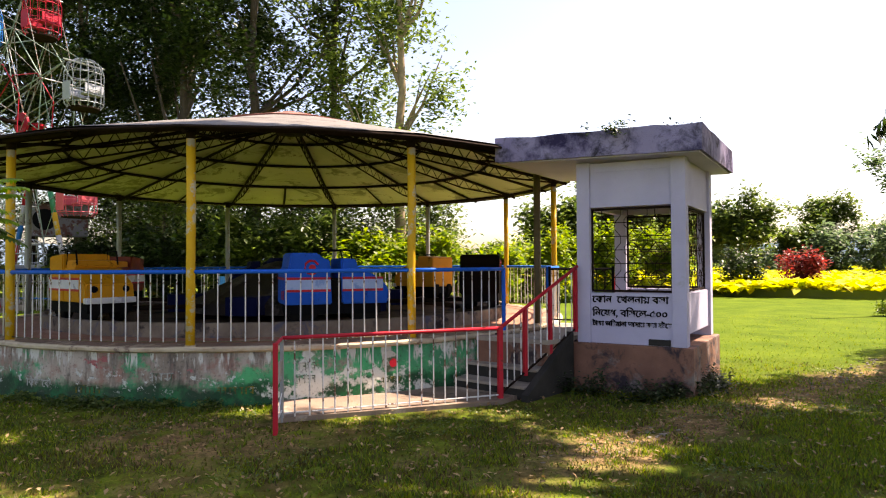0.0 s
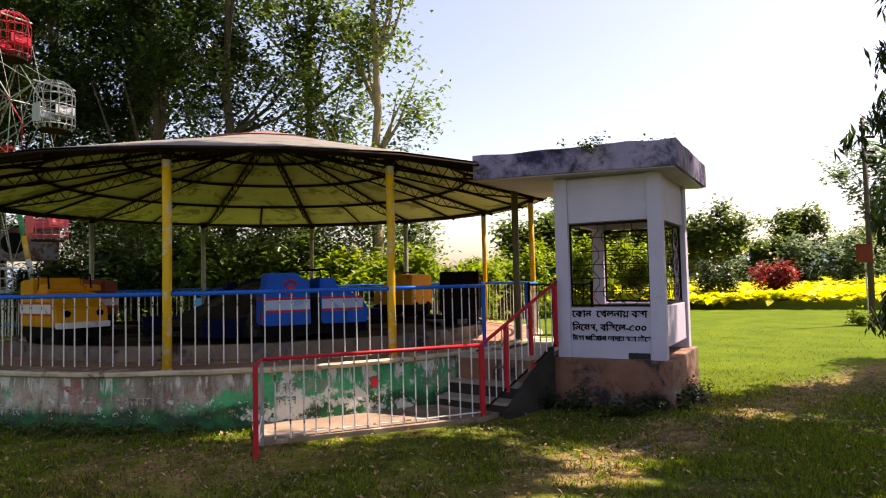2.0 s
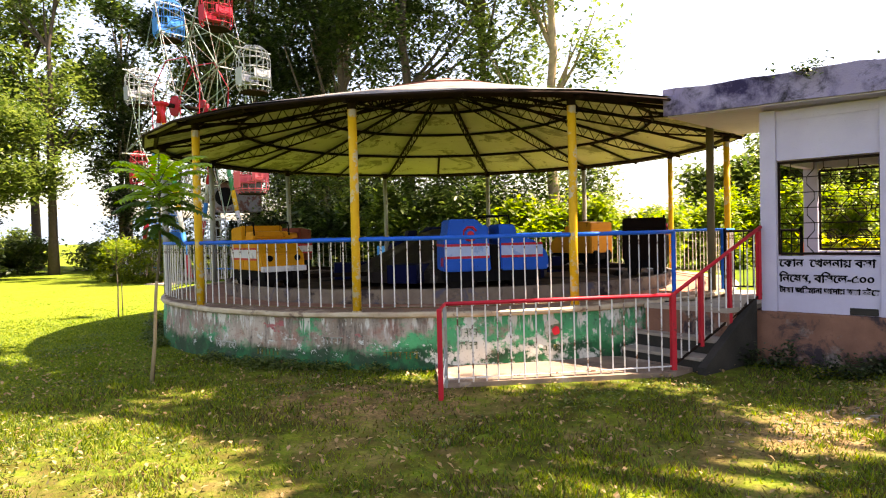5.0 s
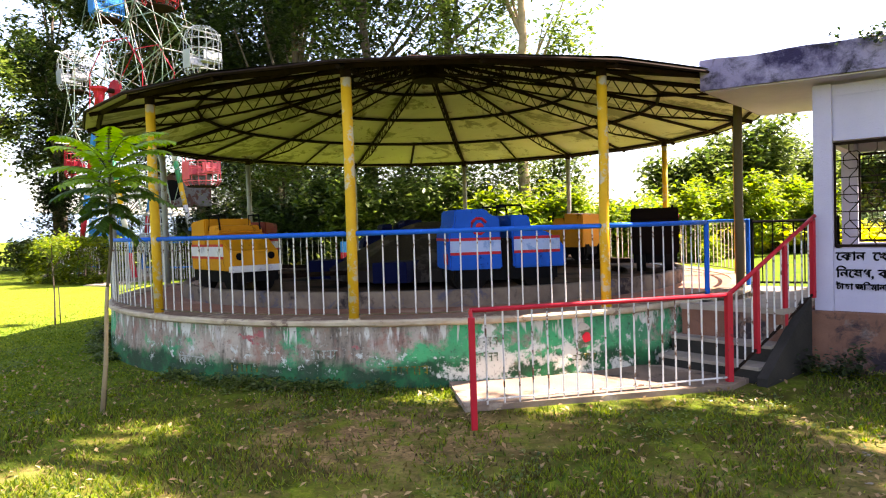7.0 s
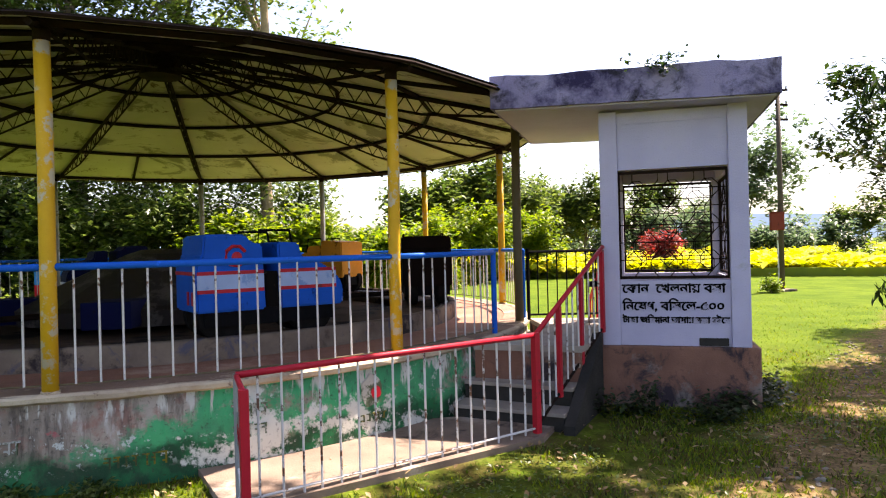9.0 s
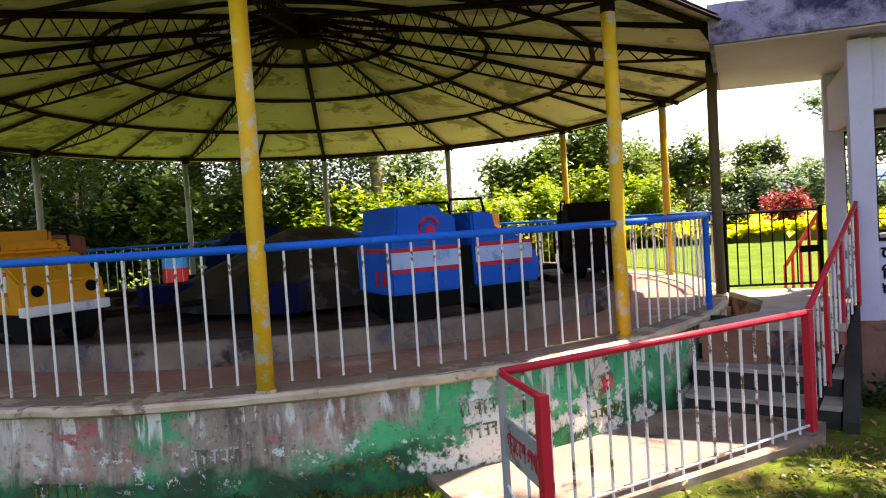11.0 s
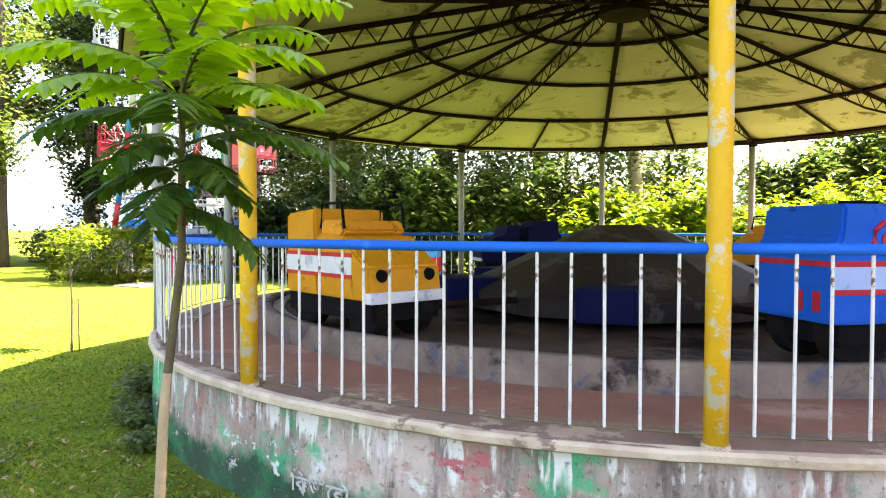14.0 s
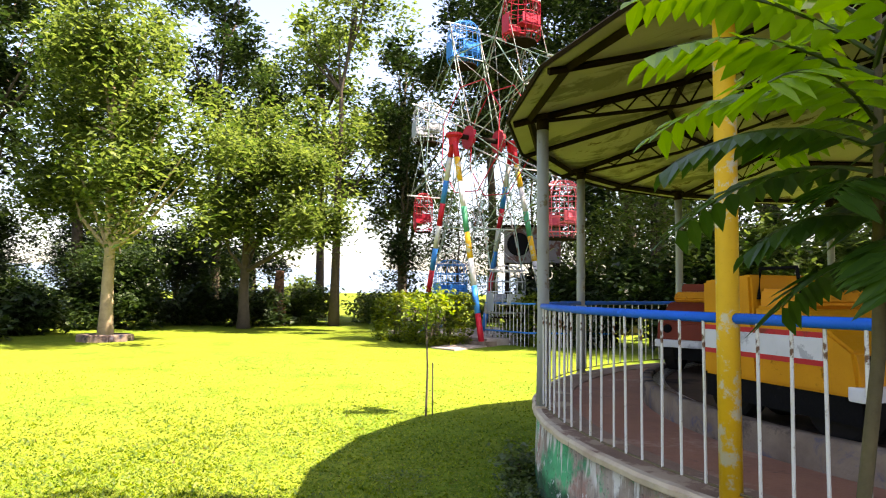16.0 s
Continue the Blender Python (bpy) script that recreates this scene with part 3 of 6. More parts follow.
def build_kiosk():
    k = thing("ticket_kiosk", BOOTH)
    tagged(k, "small whitewashed concrete kiosk with grilled windows on stained plinth", "kiosk", kind="structure")
    U0, U1, V0, V1 = 0.0, 1.17, 0.0, 1.62
    part("plinth", box(B(), (-0.14, -0.10, -0.3), (1.33, 1.76, 0.585), bevel=0.02), M_PLINTH, k, "stained reddish plinth")
    for u, v in ((U0, V0), (U1, V0), (U0, V1), (U1, V1)):
        part("pillar", box(B(), (u - 0.085, v - 0.085, 0.585), (u + 0.085, v + 0.085, 2.86), bevel=0.012), M_WHITEWALL, k)
    # low walls and lintel walls between the pillars, window openings left free
    t = 0.05
    for name, lo, hi in (
        ("front_low_wall", (U0 + 0.085, V0 - t, 0.585), (U1 - 0.085, V0 + t, 1.215)),
        ("front_high_wall", (U0 + 0.085, V0 - t, 2.29), (U1 - 0.085, V0 + t, 2.74)),
        ("side_low_wall", (U1 - t, V0 + 0.085, 0.72), (U1 + t, V1 - 0.085, 1.215)),
        ("side_high_wall", (U1 - t, V0 + 0.085, 2.29), (U1 + t, V1 - 0.085, 2.74)),
        ("back_low_wall", (U0 + 0.085, V1 - t, 0.585), (U1 - 0.085, V1 + t, 1.215)),
        ("back_high_wall", (U0 + 0.085, V1 - t, 2.29), (U1 - 0.085, V1 + t, 2.74)),
        ("door_head_wall", (U0 - t, V0 + 0.085, 2.29), (U0 + t, V1 - 0.085, 2.74)),
    ):
        part(name, box(B(), lo, hi, bevel=0.006), M_WHITEWALL, k)
    part("lintel_line", box(B(), (U0 + 0.085, V0 - 0.06, 2.735), (U1 - 0.085, V0 + 0.04, 2.846)), M_WHITEWALL, k)
    part("lintel_line", box(B(), (U1 - 0.04, V0 + 0.085, 2.735), (U1 + 0.04, V1 - 0.085, 2.846)), M_WHITEWALL, k)
    part("lintel_line", box(B(), (U0 + 0.085, V1 - 0.04, 2.735), (U1 - 0.085, V1 + 0.04, 2.846)), M_WHITEWALL, k)
    bm = box(B(), (-1.10, -0.37, 2.86), (1.50, 2.0, 3.17))
    bmesh.ops.subdivide_edges(bm, edges=bm.edges[:], cuts=14, use_grid_fill=True)
    for v in bm.verts:
        if v.co.z > 3.1:
            v.co.z += noise.noise(v.co * 3.0) * 0.025
        v.co += noise.noise_vector(v.co * 5.0) * 0.006
        v.co.z += 0.07 * (1.5 - v.co.x) / 2.6
    part("roof_slab", bm, M_SLAB, k, "mildew-blackened thick concrete slab")

    bm = box(B(), (-1.06, -0.33, 2.845), (1.46, 1.96, 2.862))
    for v in bm.verts:
        v.co.z += 0.07 * (1.5 - v.co.x) / 2.6
    part("soffit", bm, M_WHITEWALL, k, "pale plastered underside")

    def grille(name, place, width, z0, z1):
        g = thing(name)
        g.parent = k
        g.matrix_basis = place
        fr = B()
        for a, b in (((0, 0, z0), (width, 0, z0)), ((0, 0, z1), (width, 0, z1)), ((0, 0, z0), (0, 0, z1)), ((width, 0, z0), (width, 0, z1))):
            lo = [min(p, q) - 0.014 for p, q in zip(a, b)]
            hi = [max(p, q) + 0.014 for p, q in zip(a, b)]
            box(fr, lo, hi)
        part("grille_frame", fr, M_IRON, g)
        n = round(width / 0.165)
        s = width / n
        rows = round((z1 - z0) / s)
        h = (z1 - z0) / rows
        for i in range(1, n):
            pts = []
            for j in range(rows * 2 + 1):
                off = s * 0.22 if (j % 4) in (1, 2) else -s * 0.22
                pts.append((i * s + off * (1 if i % 2 else -1), 0, z0 + j * h / 2))
            part("scroll_bar", tube(B(), pts, 0.0052, 4), M_IRON, g)
        for j in range(1, rows):
            part("cross_bar", tube(B(), [(0, 0.006, z0 + j * h), (width, 0.006, z0 + j * h)], 0.0052, 4), M_IRON, g)
        for i in range(0, n - 1, 2):
            for j in range(0, rows - 1, 2):
                c = Vector(((i + 1) * s, -0.004, z0 + (j + 1) * h))
                pts = [c + Vector((math.cos(t) * s * 0.55, 0, math.sin(t) * s * 0.55)) for t in (math.pi / 4 * q + math.pi / 8 for q in range(8))]
                part("grille_ring", tube(B(), pts, 0.005, 4, closed=True), M_IRON, g)

    grille("front_grille", Matrix.Translation((U0 + 0.09, V0, 0)), U1 - U0 - 0.18, 1.24, 2.265)
    grille("side_grille", Matrix.Translation((U1, V0 + 0.09, 0)) @ Matrix.Rotation(radians(90), 4, "Z"), V1 - V0 - 0.18, 1.24, 2.265)
    grille("back_grille", Matrix.Translation((U0 + 0.09, V1, 0)), U1 - U0 - 0.18, 1.24, 2.265)
    # painted notice under the front window; vowel signs stand in the order in which they are drawn
    lines = (("\u09c7\u0995\u09be\u09a8  \u09c7\u0996\u09b2\u09a8\u09be\u09df \u09ac\u09b8\u09be", 1.125, 0.125, 0.94),
             ("\u09bf\u09a8\u09c7\u09b7\u09a7, \u09ac\u09bf\u09b8\u09c7\u09b2-\u09eb\u09e6\u09e6", 0.955, 0.125, 0.92),
             ("\u099f\u09be\u0995\u09be \u099c\u09bf\u09b0\u09ae\u09be\u09a8\u09be \u0986\u09a6\u09be\u09df \u0995\u09b0\u09be \u09b9\u0987\u09c7\u09ac", 0.835, 0.085, 0.97))
    for text, z, size, wide in lines:
        cu = bpy.data.curves.new("notice_line", "FONT")
        cu.body, cu.size, cu.extrude, cu.offset = text, size, 0.001, 0.0022
        ob = new("notice_line", cu)
        bpy.context.view_layer.update()
        me = bpy.data.meshes.new_from_object(ob)
        bpy.data.objects.remove(ob)
        xs = [v.co.x for v in me.vertices] or [0, 1]
        f = wide / max(max(xs) - min(xs), 0.01)
        me.transform(Matrix.Diagonal((f, 1, 1, 1)) @ Matrix.Translation((-min(xs), 0, 0)))
        bm = B()
        bm.from_mesh(me)
        me.transform(Matrix.Translation((0.005, 0.0025, 0.0004)))
        bm.from_mesh(me)
        bm.to_mesh(me)
        bm.free()
        me.materials.append(M_BLACK)
        w = joined("notice_line", me, k, "black hand-painted notice")
        w.matrix_basis = Matrix.Translation((U0 + 0.10, V0 - t - 0.004, z - 0.03)) @ Matrix.Rotation(radians(90), 4, "X")
    # a solid dark block set on the wall face, nothing is cut out
    part("drain_hole", box(B(), (0.80, V0 - t - 0.012, 0.59), (1.06, V0 - t + 0.01, 0.665), bevel=0.008), M_RISER, k, "dark block at the foot of the low wall")


build_kiosk()

STAIR = Matrix.Translation((-0.18, 9.22, 0)) @ Matrix.Rotation(radians(51), 4, "Z")


def build_stairs():
    """x runs up the stairs, y towards the platform (-y to the handrail)."""
    land = thing("stair_landing", BOOTH)
    tagged(land, "cement landing between platform and kiosk", "landing", kind="structure")
    bm = prism(B(), [(-1.25, -0.62), (-0.25, -0.66), (-0.143, -0.2), (-0.143, 1.72), (-1.1, 1.62), (-0.75, 0.7), (-0.80, 0.0)], -0.2, 0.60)
    part("base", bm, M_PLINTH, land, "stained reddish base")
    bm = prism(B(), [(-1.26, -0.635), (-0.24, -0.675), (-0.143, -0.2), (-0.143, 1.72), (-1.1, 1.62), (-0.75, 0.7), (-0.80, 0.0)], 0.6, 0.655)
    part("slab", bm, M_STEP, land)
    for name, m in (("front_steps", STAIR),):
        st = tagged(thing(name, m), "four worn cement steps with dark risers", "steps", kind="structure")
        for i in range(3):
            x = 0.02 + 0.26 * i
            z = 0.165 * (i + 1)
            part("tread", box(B(), (x - 0.015, -0.82, z - 0.035), (x + 0.30, 0.22, z), bevel=0.008), M_STEP, st)
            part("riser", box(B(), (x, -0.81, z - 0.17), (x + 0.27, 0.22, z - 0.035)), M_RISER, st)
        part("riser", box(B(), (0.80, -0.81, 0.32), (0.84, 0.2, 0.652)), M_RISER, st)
        bm = B()
        box(bm, (-0.05, -0.92, -0.2), (0.98, -0.825, 0.02))
        for v in bm.verts:
            if v.co.z > 0:
                v.co.z = 0.08 + max(0, v.co.x) * 0.66
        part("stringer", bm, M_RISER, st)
    ap = tagged(thing("entry_pavement"), "pale cement strip at the foot of the platform", "pavement", kind="structure")
    bm = B()
    out = [(-2.12, 7.62), (0.20, 8.52), (0.42, 8.82), (-0.15, 9.35)] + [(polar(5.0, a).x, polar(5.0, a).y) for a in (-54, -58, -62, -66, -70, -74, -77.5)] 
    prism(bm, out, -0.1, 0.05)
    part("slab", bm, M_LANDING, ap, "trodden brownish cement")


build_stairs()


def build_entry_rail():
    P0, P1 = Vector((-2.06, 7.66, 0)), Vector((0.19, 8.64, 0))
    top = tagged(thing("entry_railing"), "red pipe handrail on thin white bars beside the stairs", "railing")
    part("handrail", tube(B(), [P0 + Vector((0, 0, 0.85)), P1 + Vector((0, 0, 0.85))], 0.021, 10), M_RED, top, smooth=True)
    part("bottom_bar", tube(B(), [P0 + Vector((0, 0, 0.09)), P1 + Vector((0, 0, 0.09))], 0.009, 6), M_WHITEBAR, top)
    part("post", tube(B(), [P0 + Vector((0, 0, 0)), P0 + Vector((0, 0, 0.86))], 0.02, 8), M_GREYPOLE, top, "grey steel post")
    part("post", box(B(), (-0.027, -0.027, 0.0), (0.027, 0.027, 0.87), Matrix.Translation(P1) @ Matrix.Rotation(radians(23), 4, "Z"), 0.004), M_RED, top, "red square post")
    n = 18
    for i in range(1, n):
        p = P0.lerp(P1, (i + random.uniform(-0.08, 0.08)) / n)
        part("baluster", tube(B(), [p + Vector((0, 0, 0.05)), p + Vector((0, 0, 0.84))], 0.0088, 6), M_WHITEBAR, top)
    # rising part along the stairs
    Q = Vector((1.22, 9.50, 0))
    rise = tagged(thing("stair_railing"), "red sloping handrail with red posts beside the steps", "railing")
    a, b = P1 + Vector((0, 0, 0.85)), Q + Vector((0, 0, 1.55))
    part("handrail", tube(B(), [a, b], 0.021, 10), M_RED, rise, smooth=True)
    part("bottom_bar", tube(B(), [P1 + Vector((0, 0, 0.10)), Q + Vector((0, 0, 0.78))], 0.014, 6), M_IRON, rise)
    for f in (0.30, 0.62, 0.97):
        p = P1.lerp(Q, f)
        part("post", box(B(), (-0.022, -0.022, 0.06 + 0.68 * f), (0.022, 0.022, 0.84 + 0.70 * f), Matrix.Translation(p) @ Matrix.Rotation(radians(40), 4, "Z"), 0.003), M_RED, rise)
    for i in range(1, 12):
        f = i / 12
        p = P1.lerp(Q, f)
        part("baluster", tube(B(), [p + Vector((0, 0, 0.10 + 0.68 * f)), p + Vector((0, 0, 0.84 + 0.70 * f))], 0.0085, 6), M_WHITEBAR, rise)
    # gate leaf, swung out towards the lawn
    G = Vector((-1.98, 7.16, 0))
    d = (G - P0)
    gate = tagged(thing("entry_gate"), "open red steel gate leaf with hanging sign plate", "gate")
    part("top_bar", tube(B(), [P0 + Vector((0, 0, 0.845)), G + Vector((0, 0, 0.845))], 0.017, 8), M_RED, gate)
    part("post", box(B(), (-0.024, -0.024, -0.05), (0.024, 0.024, 0.86), Matrix.Translation(G) @ Matrix.Rotation(radians(-75), 4, "Z"), 0.004), M_RED, gate)
    part("brace", tube(B(), [P0 + Vector((0, 0, 0.30)), G + Vector((0, 0, 0.08))], 0.007, 6), M_WHITEBAR, gate)
    part("lower_bar", tube(B(), [P0 + Vector((0, 0, 0.12)), G + Vector((0, 0, 0.12))], 0.009, 6), M_WHITEBAR, gate)
    m = Matrix.Translation(P0) @ Matrix.Rotation(math.atan2(d.y, d.x), 4, "Z")
    L = d.length
    plate = part("sign_plate", box(B(), (0.03, -0.006, 0.44), (L - 0.035, 0.006, 0.64), m, 0.002), M_GREYPOLE, gate, "grey steel sign plate")
    cu = bpy.data.curves.new("sign_word", "FONT")
    cu.body, cu.size, cu.extrude, cu.offset = "\u09aa\u09cd\u09b0\u09c7\u09ac\u09b6 \u09aa\u09a5", 0.12, 0.001, 0.003
    ob = new("sign_word", cu)
    bpy.context.view_layer.update()
    me = bpy.data.meshes.new_from_object(ob)
    bpy.data.objects.remove(ob)
    xs = [v.co.x for v in me.vertices]
    f = (L - 0.13) / (max(xs) - min(xs))
    me.transform(Matrix.Diagonal((f, 1, 1, 1)) @ Matrix.Translation((-min(xs), 0, 0)))
    me.materials.append(M_RED)
    w = joined("sign_word", me, plate, "red painted letters")
    w.matrix_basis = m @ Matrix.Translation((0.06, -0.0075, 0.50)) @ Matrix.Rotation(radians(90), 4, "X")


build_entry_rail()


def build_back_gate():
    g = tagged(thing("landing_gate"), "black steel bar gate across the landing", "gate")
    a, b = Vector((1.10, 11.33, 0)), Vector((2.02, 11.08, 0))
    for z, r in ((1.50, 0.02), (0.72, 0.014)):
        part("rail", tube(B(), [a + Vector((0, 0, z)), b + Vector((0, 0, z))], r, 6), M_BLACK, g)
    for p in (a, b):
        part("post", tube(B(), [p + Vector((0, 0, 0.655)), p + Vector((0, 0, 1.54))], 0.022, 6), M_BLACK, g)
    for i in range(1, 8):
        p = a.lerp(b, i / 8)
        part("bar", tube(B(), [p + Vector((0, 0, 0.72)), p + Vector((0, 0, 1.5))], 0.008, 6), M_BLACK, g)
    part("latch", box(B(), (-0.10, -0.02, 1.05), (0.10, 0.02, 1.12), Matrix.Translation(b.lerp(a, 0.12)), 0.004), M_BLACK, g)
    # steps and handrail that lead down on the far side
    st = tagged(thing("rear_steps"), "cement steps leading down behind the landing", "steps", kind="structure")
    u, v = (b - a).normalized(), Vector((0.26, 0.965, 0))
    for i in range(3):
        z = 0.655 - 0.165 * (i + 1)
        o = a + v * (0.05 + 0.26 * i)
        bm = prism(B(), [((o + w).x, (o + w).y) for w in (Vector(), u * 0.92, u * 0.92 + v * 0.27, v * 0.27)], -0.1, z)
        part("step", bm, M_STEP, st)
    r = tagged(thing("rear_railing"), "dull red sloping handrail of the rear steps", "railing")
    for s in (1.0,):
        p0, p1 = a + u * 0.95 * s + v * 0.05, a + u * 0.95 * s + v * 1.15
        part("handrail", tube(B(), [p0 + Vector((0, 0, 1.45)), p1 + Vector((0, 0, 0.8))], 0.022, 8), M_RED, r)
        for i in range(5):
            q = p0.lerp(p1, i / 4)
            part("post", tube(B(), [q, q + Vector((0, 0, 1.45 - 0.65 * i / 4))], 0.018, 6), M_RED, r)


build_back_gate()

# ---- the ride ----
def paint_pair(name, col):
    return plain_paint(name, col, 0.5, worn=tuple(c * 0.35 for c in col), cut=0.60, sc=4.0, spec=0.12)


M_CARBLUE = paint_pair("car_blue", (0.001, 0.10, 0.54))
M_CARYELLOW = paint_pair("car_yellow", (0.62, 0.26, 0.010))
M_CARRED = paint_pair("car_dull_red", (0.20, 0.035, 0.018))
M_CARNAVY = plain_paint("car_navy", (0.003, 0.006, 0.045), 0.7, worn=(0.006, 0.006, 0.012), spec=0.1)
M_CARORANGE = paint_pair("car_orange", (0.70, 0.28, 0.02))
M_CARBROWN = plain_paint("car_dark_brown", (0.008, 0.005, 0.004), 0.8, worn=(0.02, 0.012, 0.01), spec=0.06)
M_STRIPE = plain_paint("stripe_white", (0.66, 0.66, 0.70), 0.55, worn=(0.36, 0.36, 0.40), cut=0.56, sc=5.0)
M_STRIPEBLUE = plain_paint("stripe_pale_blue", (0.40, 0.52, 0.78), 0.55, worn=(0.20, 0.32, 0.58), cut=0.56, sc=5.0, spec=0.12)
M_CONE = plain_paint("patchy_cone_paint", (0.030, 0.022, 0.018), 0.6, worn=(0.075, 0.062, 0.055), cut=0.56, sc=2.0)
M_SEAT = plain_paint("seat_dark", (0.007, 0.006, 0.005), 0.8, spec=0.06)


def ride_car(mat, label, angle, stripes=True, bar=True, style=0):
    """A small open car that rides on the ring track, heading counter-clockwise."""
    p = polar(3.62, angle, FLOOR_Z + 0.215)
    top = tagged(thing("ride_car", Matrix.Translation(p) @ Matrix.Rotation(radians(angle + 90), 4, "Z") @ Matrix.Scale(0.91, 4)), label, "ride car", "cars on the ring")
    W, UP = 0.37, 0.075

    def block(name, outline, m=mat, w=W, lab=""):
        bm = B()
        lo = [bm.verts.new((x, -w, z + UP)) for x, z in outline]
        hi = [bm.verts.new((x, w, z + UP)) for x, z in outline]
        k = len(outline)
        bm.faces.new(lo)
        bm.faces.new(hi[::-1])
        for i in range(k):
            bm.faces.new((lo[i], hi[i], hi[(i + 1) % k], lo[(i + 1) % k]))
        bmesh.ops.recalc_face_normals(bm, faces=bm.faces[:])
        bmesh.ops.bevel(bm, geom=bm.edges[:], offset=0.02, segments=2, affect="EDGES")
        return part(name, bm, m, top, lab)

    if style == 0:
        block("rear_body", [(-0.74, 0.13), (-0.74, 0.60), (-0.68, 0.67), (-0.66, 0.88), (-0.26, 0.88), (-0.20, 0.80), (-0.09, 0.78), (-0.06, 0.13)])
        block("front_body", [(0.09, 0.13), (0.07, 0.80), (0.30, 0.79), (0.33, 0.64), (0.58, 0.56), (0.76, 0.41), (0.80, 0.30), (0.79, 0.13)])
        spans = ((-0.745, -0.07), (0.08, 0.72))
        gap = (-0.05, 0.09)
    else:
        block("rear_body", [(-0.66, 0.15), (-0.66, 0.86), (-0.16, 0.90), (-0.14, 0.55), (-0.10, 0.15)])
        block("front_body", [(-0.12, 0.15), (-0.12, 0.68), (0.30, 0.66), (0.50, 0.52), (0.66, 0.42), (0.70, 0.15)])
        block("seat_back", [(-0.14, 0.60), (-0.12, 0.80), (0.20, 0.79), (0.26, 0.70), (0.18, 0.64)], M_CARORANGE, W - 0.05, "orange padded seat")
        spans = ((-0.665, 0.46),)
        gap = (-0.1, 0.06)
    part("floor_pan", box(B(), (-0.66, -W + 0.03, 0.06), (0.68, W - 0.03, 0.22)), M_BLACK, top, "black floor pan")
    part("seat", box(B(), (gap[0], -W + 0.04, 0.2), (gap[1], W - 0.04, 0.58), bevel=0.015), M_SEAT, top, "dark seat")
    if stripes:
        for s in (-1, 1):
            for a, b in spans:
                for z0, z1, m in ((0.35, 0.49, M_STRIPEBLUE if mat is M_CARBLUE else M_STRIPE), (0.49, 0.525, M_RED), (0.315, 0.35, M_RED)):
                    y = s * (W + 0.003)
                    part("stripe", box(B(), (a + 0.012, y - 0.004, z0 + UP), (b - 0.012, y + 0.004, z1 + UP)), m, top, "red stripe" if m is M_RED else "pale stripe")
        if style == 0:
            part("rear_band", box(B(), (-0.747, -W + 0.02, 0.49 + UP), (-0.738, W - 0.02, 0.525 + UP)), M_RED, top, "red band across the rear")
        for y in (-0.27, -0.12):
            part("tail_mark", box(B(), (-0.747, y, 0.2 + UP), (-0.738, y + 0.06, 0.33 + UP)), M_RED, top, "red tail mark")
    if style == 0:
        pts = [Vector((-0.36 + 0.10 * math.cos(t), -W - 0.004, 0.67 + UP + 0.10 * math.sin(t))) for t in (0.4 + 0.75 * q for q in range(8))]
        part("painted_ring", tube(B(), pts, 0.018, 6), M_RED, top, "painted red ring")
        part("painted_dot", tube(B(), [(-0.35, -W - 0.008, 0.66 + UP), (-0.35, -W + 0.02, 0.66 + UP)], 0.05, 14), M_RED, top, "painted red dot")
    if bar:
        z = (0.92 if style == 0 else 0.94) + UP
        pts = [(-0.12, -W + 0.06, 0.80), (-0.10, -W + 0.06, z), (0.22, -W + 0.06, z), (0.26, -W + 0.06, 0.80)]
        if style:
            pts = [(x - 0.02, y, zz) for x, y, zz in pts]
        part("grab_bar", tube(B(), pts, 0.014, 8), M_BLACK, top, "black steel grab bar")
        part("grab_bar", tube(B(), [(x, -y, zz) for x, y, zz in pts], 0.014, 8), M_BLACK, top)
    for x in (-0.46, 0.46):
        for y in (-0.22, 0.22):
            w = part("wheel", tube(B(), [(x, y - 0.075, 0.155), (x, y - 0.06, 0.155), (x, y + 0.06, 0.155), (x, y + 0.075, 0.155)], 0, 26, [0.215, 0.24, 0.24, 0.215]), M_RUBBER, top, smooth=False)
            part("hub_cap", tube(B(), [(x, y - 0.082, 0.155), (x, y + 0.082, 0.155)], 0.08, 12), M_IRON, w)
        part("axle_beam", tube(B(), [(x, -0.16, 0.155), (x, 0.16, 0.155)], 0.03, 8), M_IRON, top)
        part("axle_bracket", box(B(), (x - 0.04, -0.06, 0.12), (x + 0.04, 0.06, 0.20)), M_IRON, top)
    if style:
        part("bumper", box(B(), (0.62, -W - 0.01, 0.13 + UP), (0.735, W + 0.01, 0.22 + UP), bevel=0.02), M_STRIPE, top, "white bumper")
        for y in (-0.24, 0.24):
            part("headlight", tube(B(), [(0.60, y, 0.36 + UP), (0.695, y, 0.345 + UP)], 0.05, 14), M_BLACK, top, "black headlight")
    else:
        part("bumper", box(B(), (0.74, -W + 0.02, 0.15 + UP), (0.80, W - 0.02, 0.21 + UP), bevel=0.012), M_STRIPE, top, "pale bumper")
    return top


ride_car(M_CARBLUE, "blue toy car with red and white stripes on the ride", -66.5, True)
ride_car(M_CARYELLOW, "yellow toy car with striped side and white bumper", -127, True, True, 1)
ride_car(M_CARRED, "dull red toy car on the ride", 176, True, False, 1)
ride_car(M_CARNAVY, "navy blue toy car on the ride", 116, False, False)
ride_car(M_CARORANGE, "orange toy car on the ride", 50, False, True, 1)
ride_car(M_CARBROWN, "dark brown toy car with black grab bar", -6, False, True)


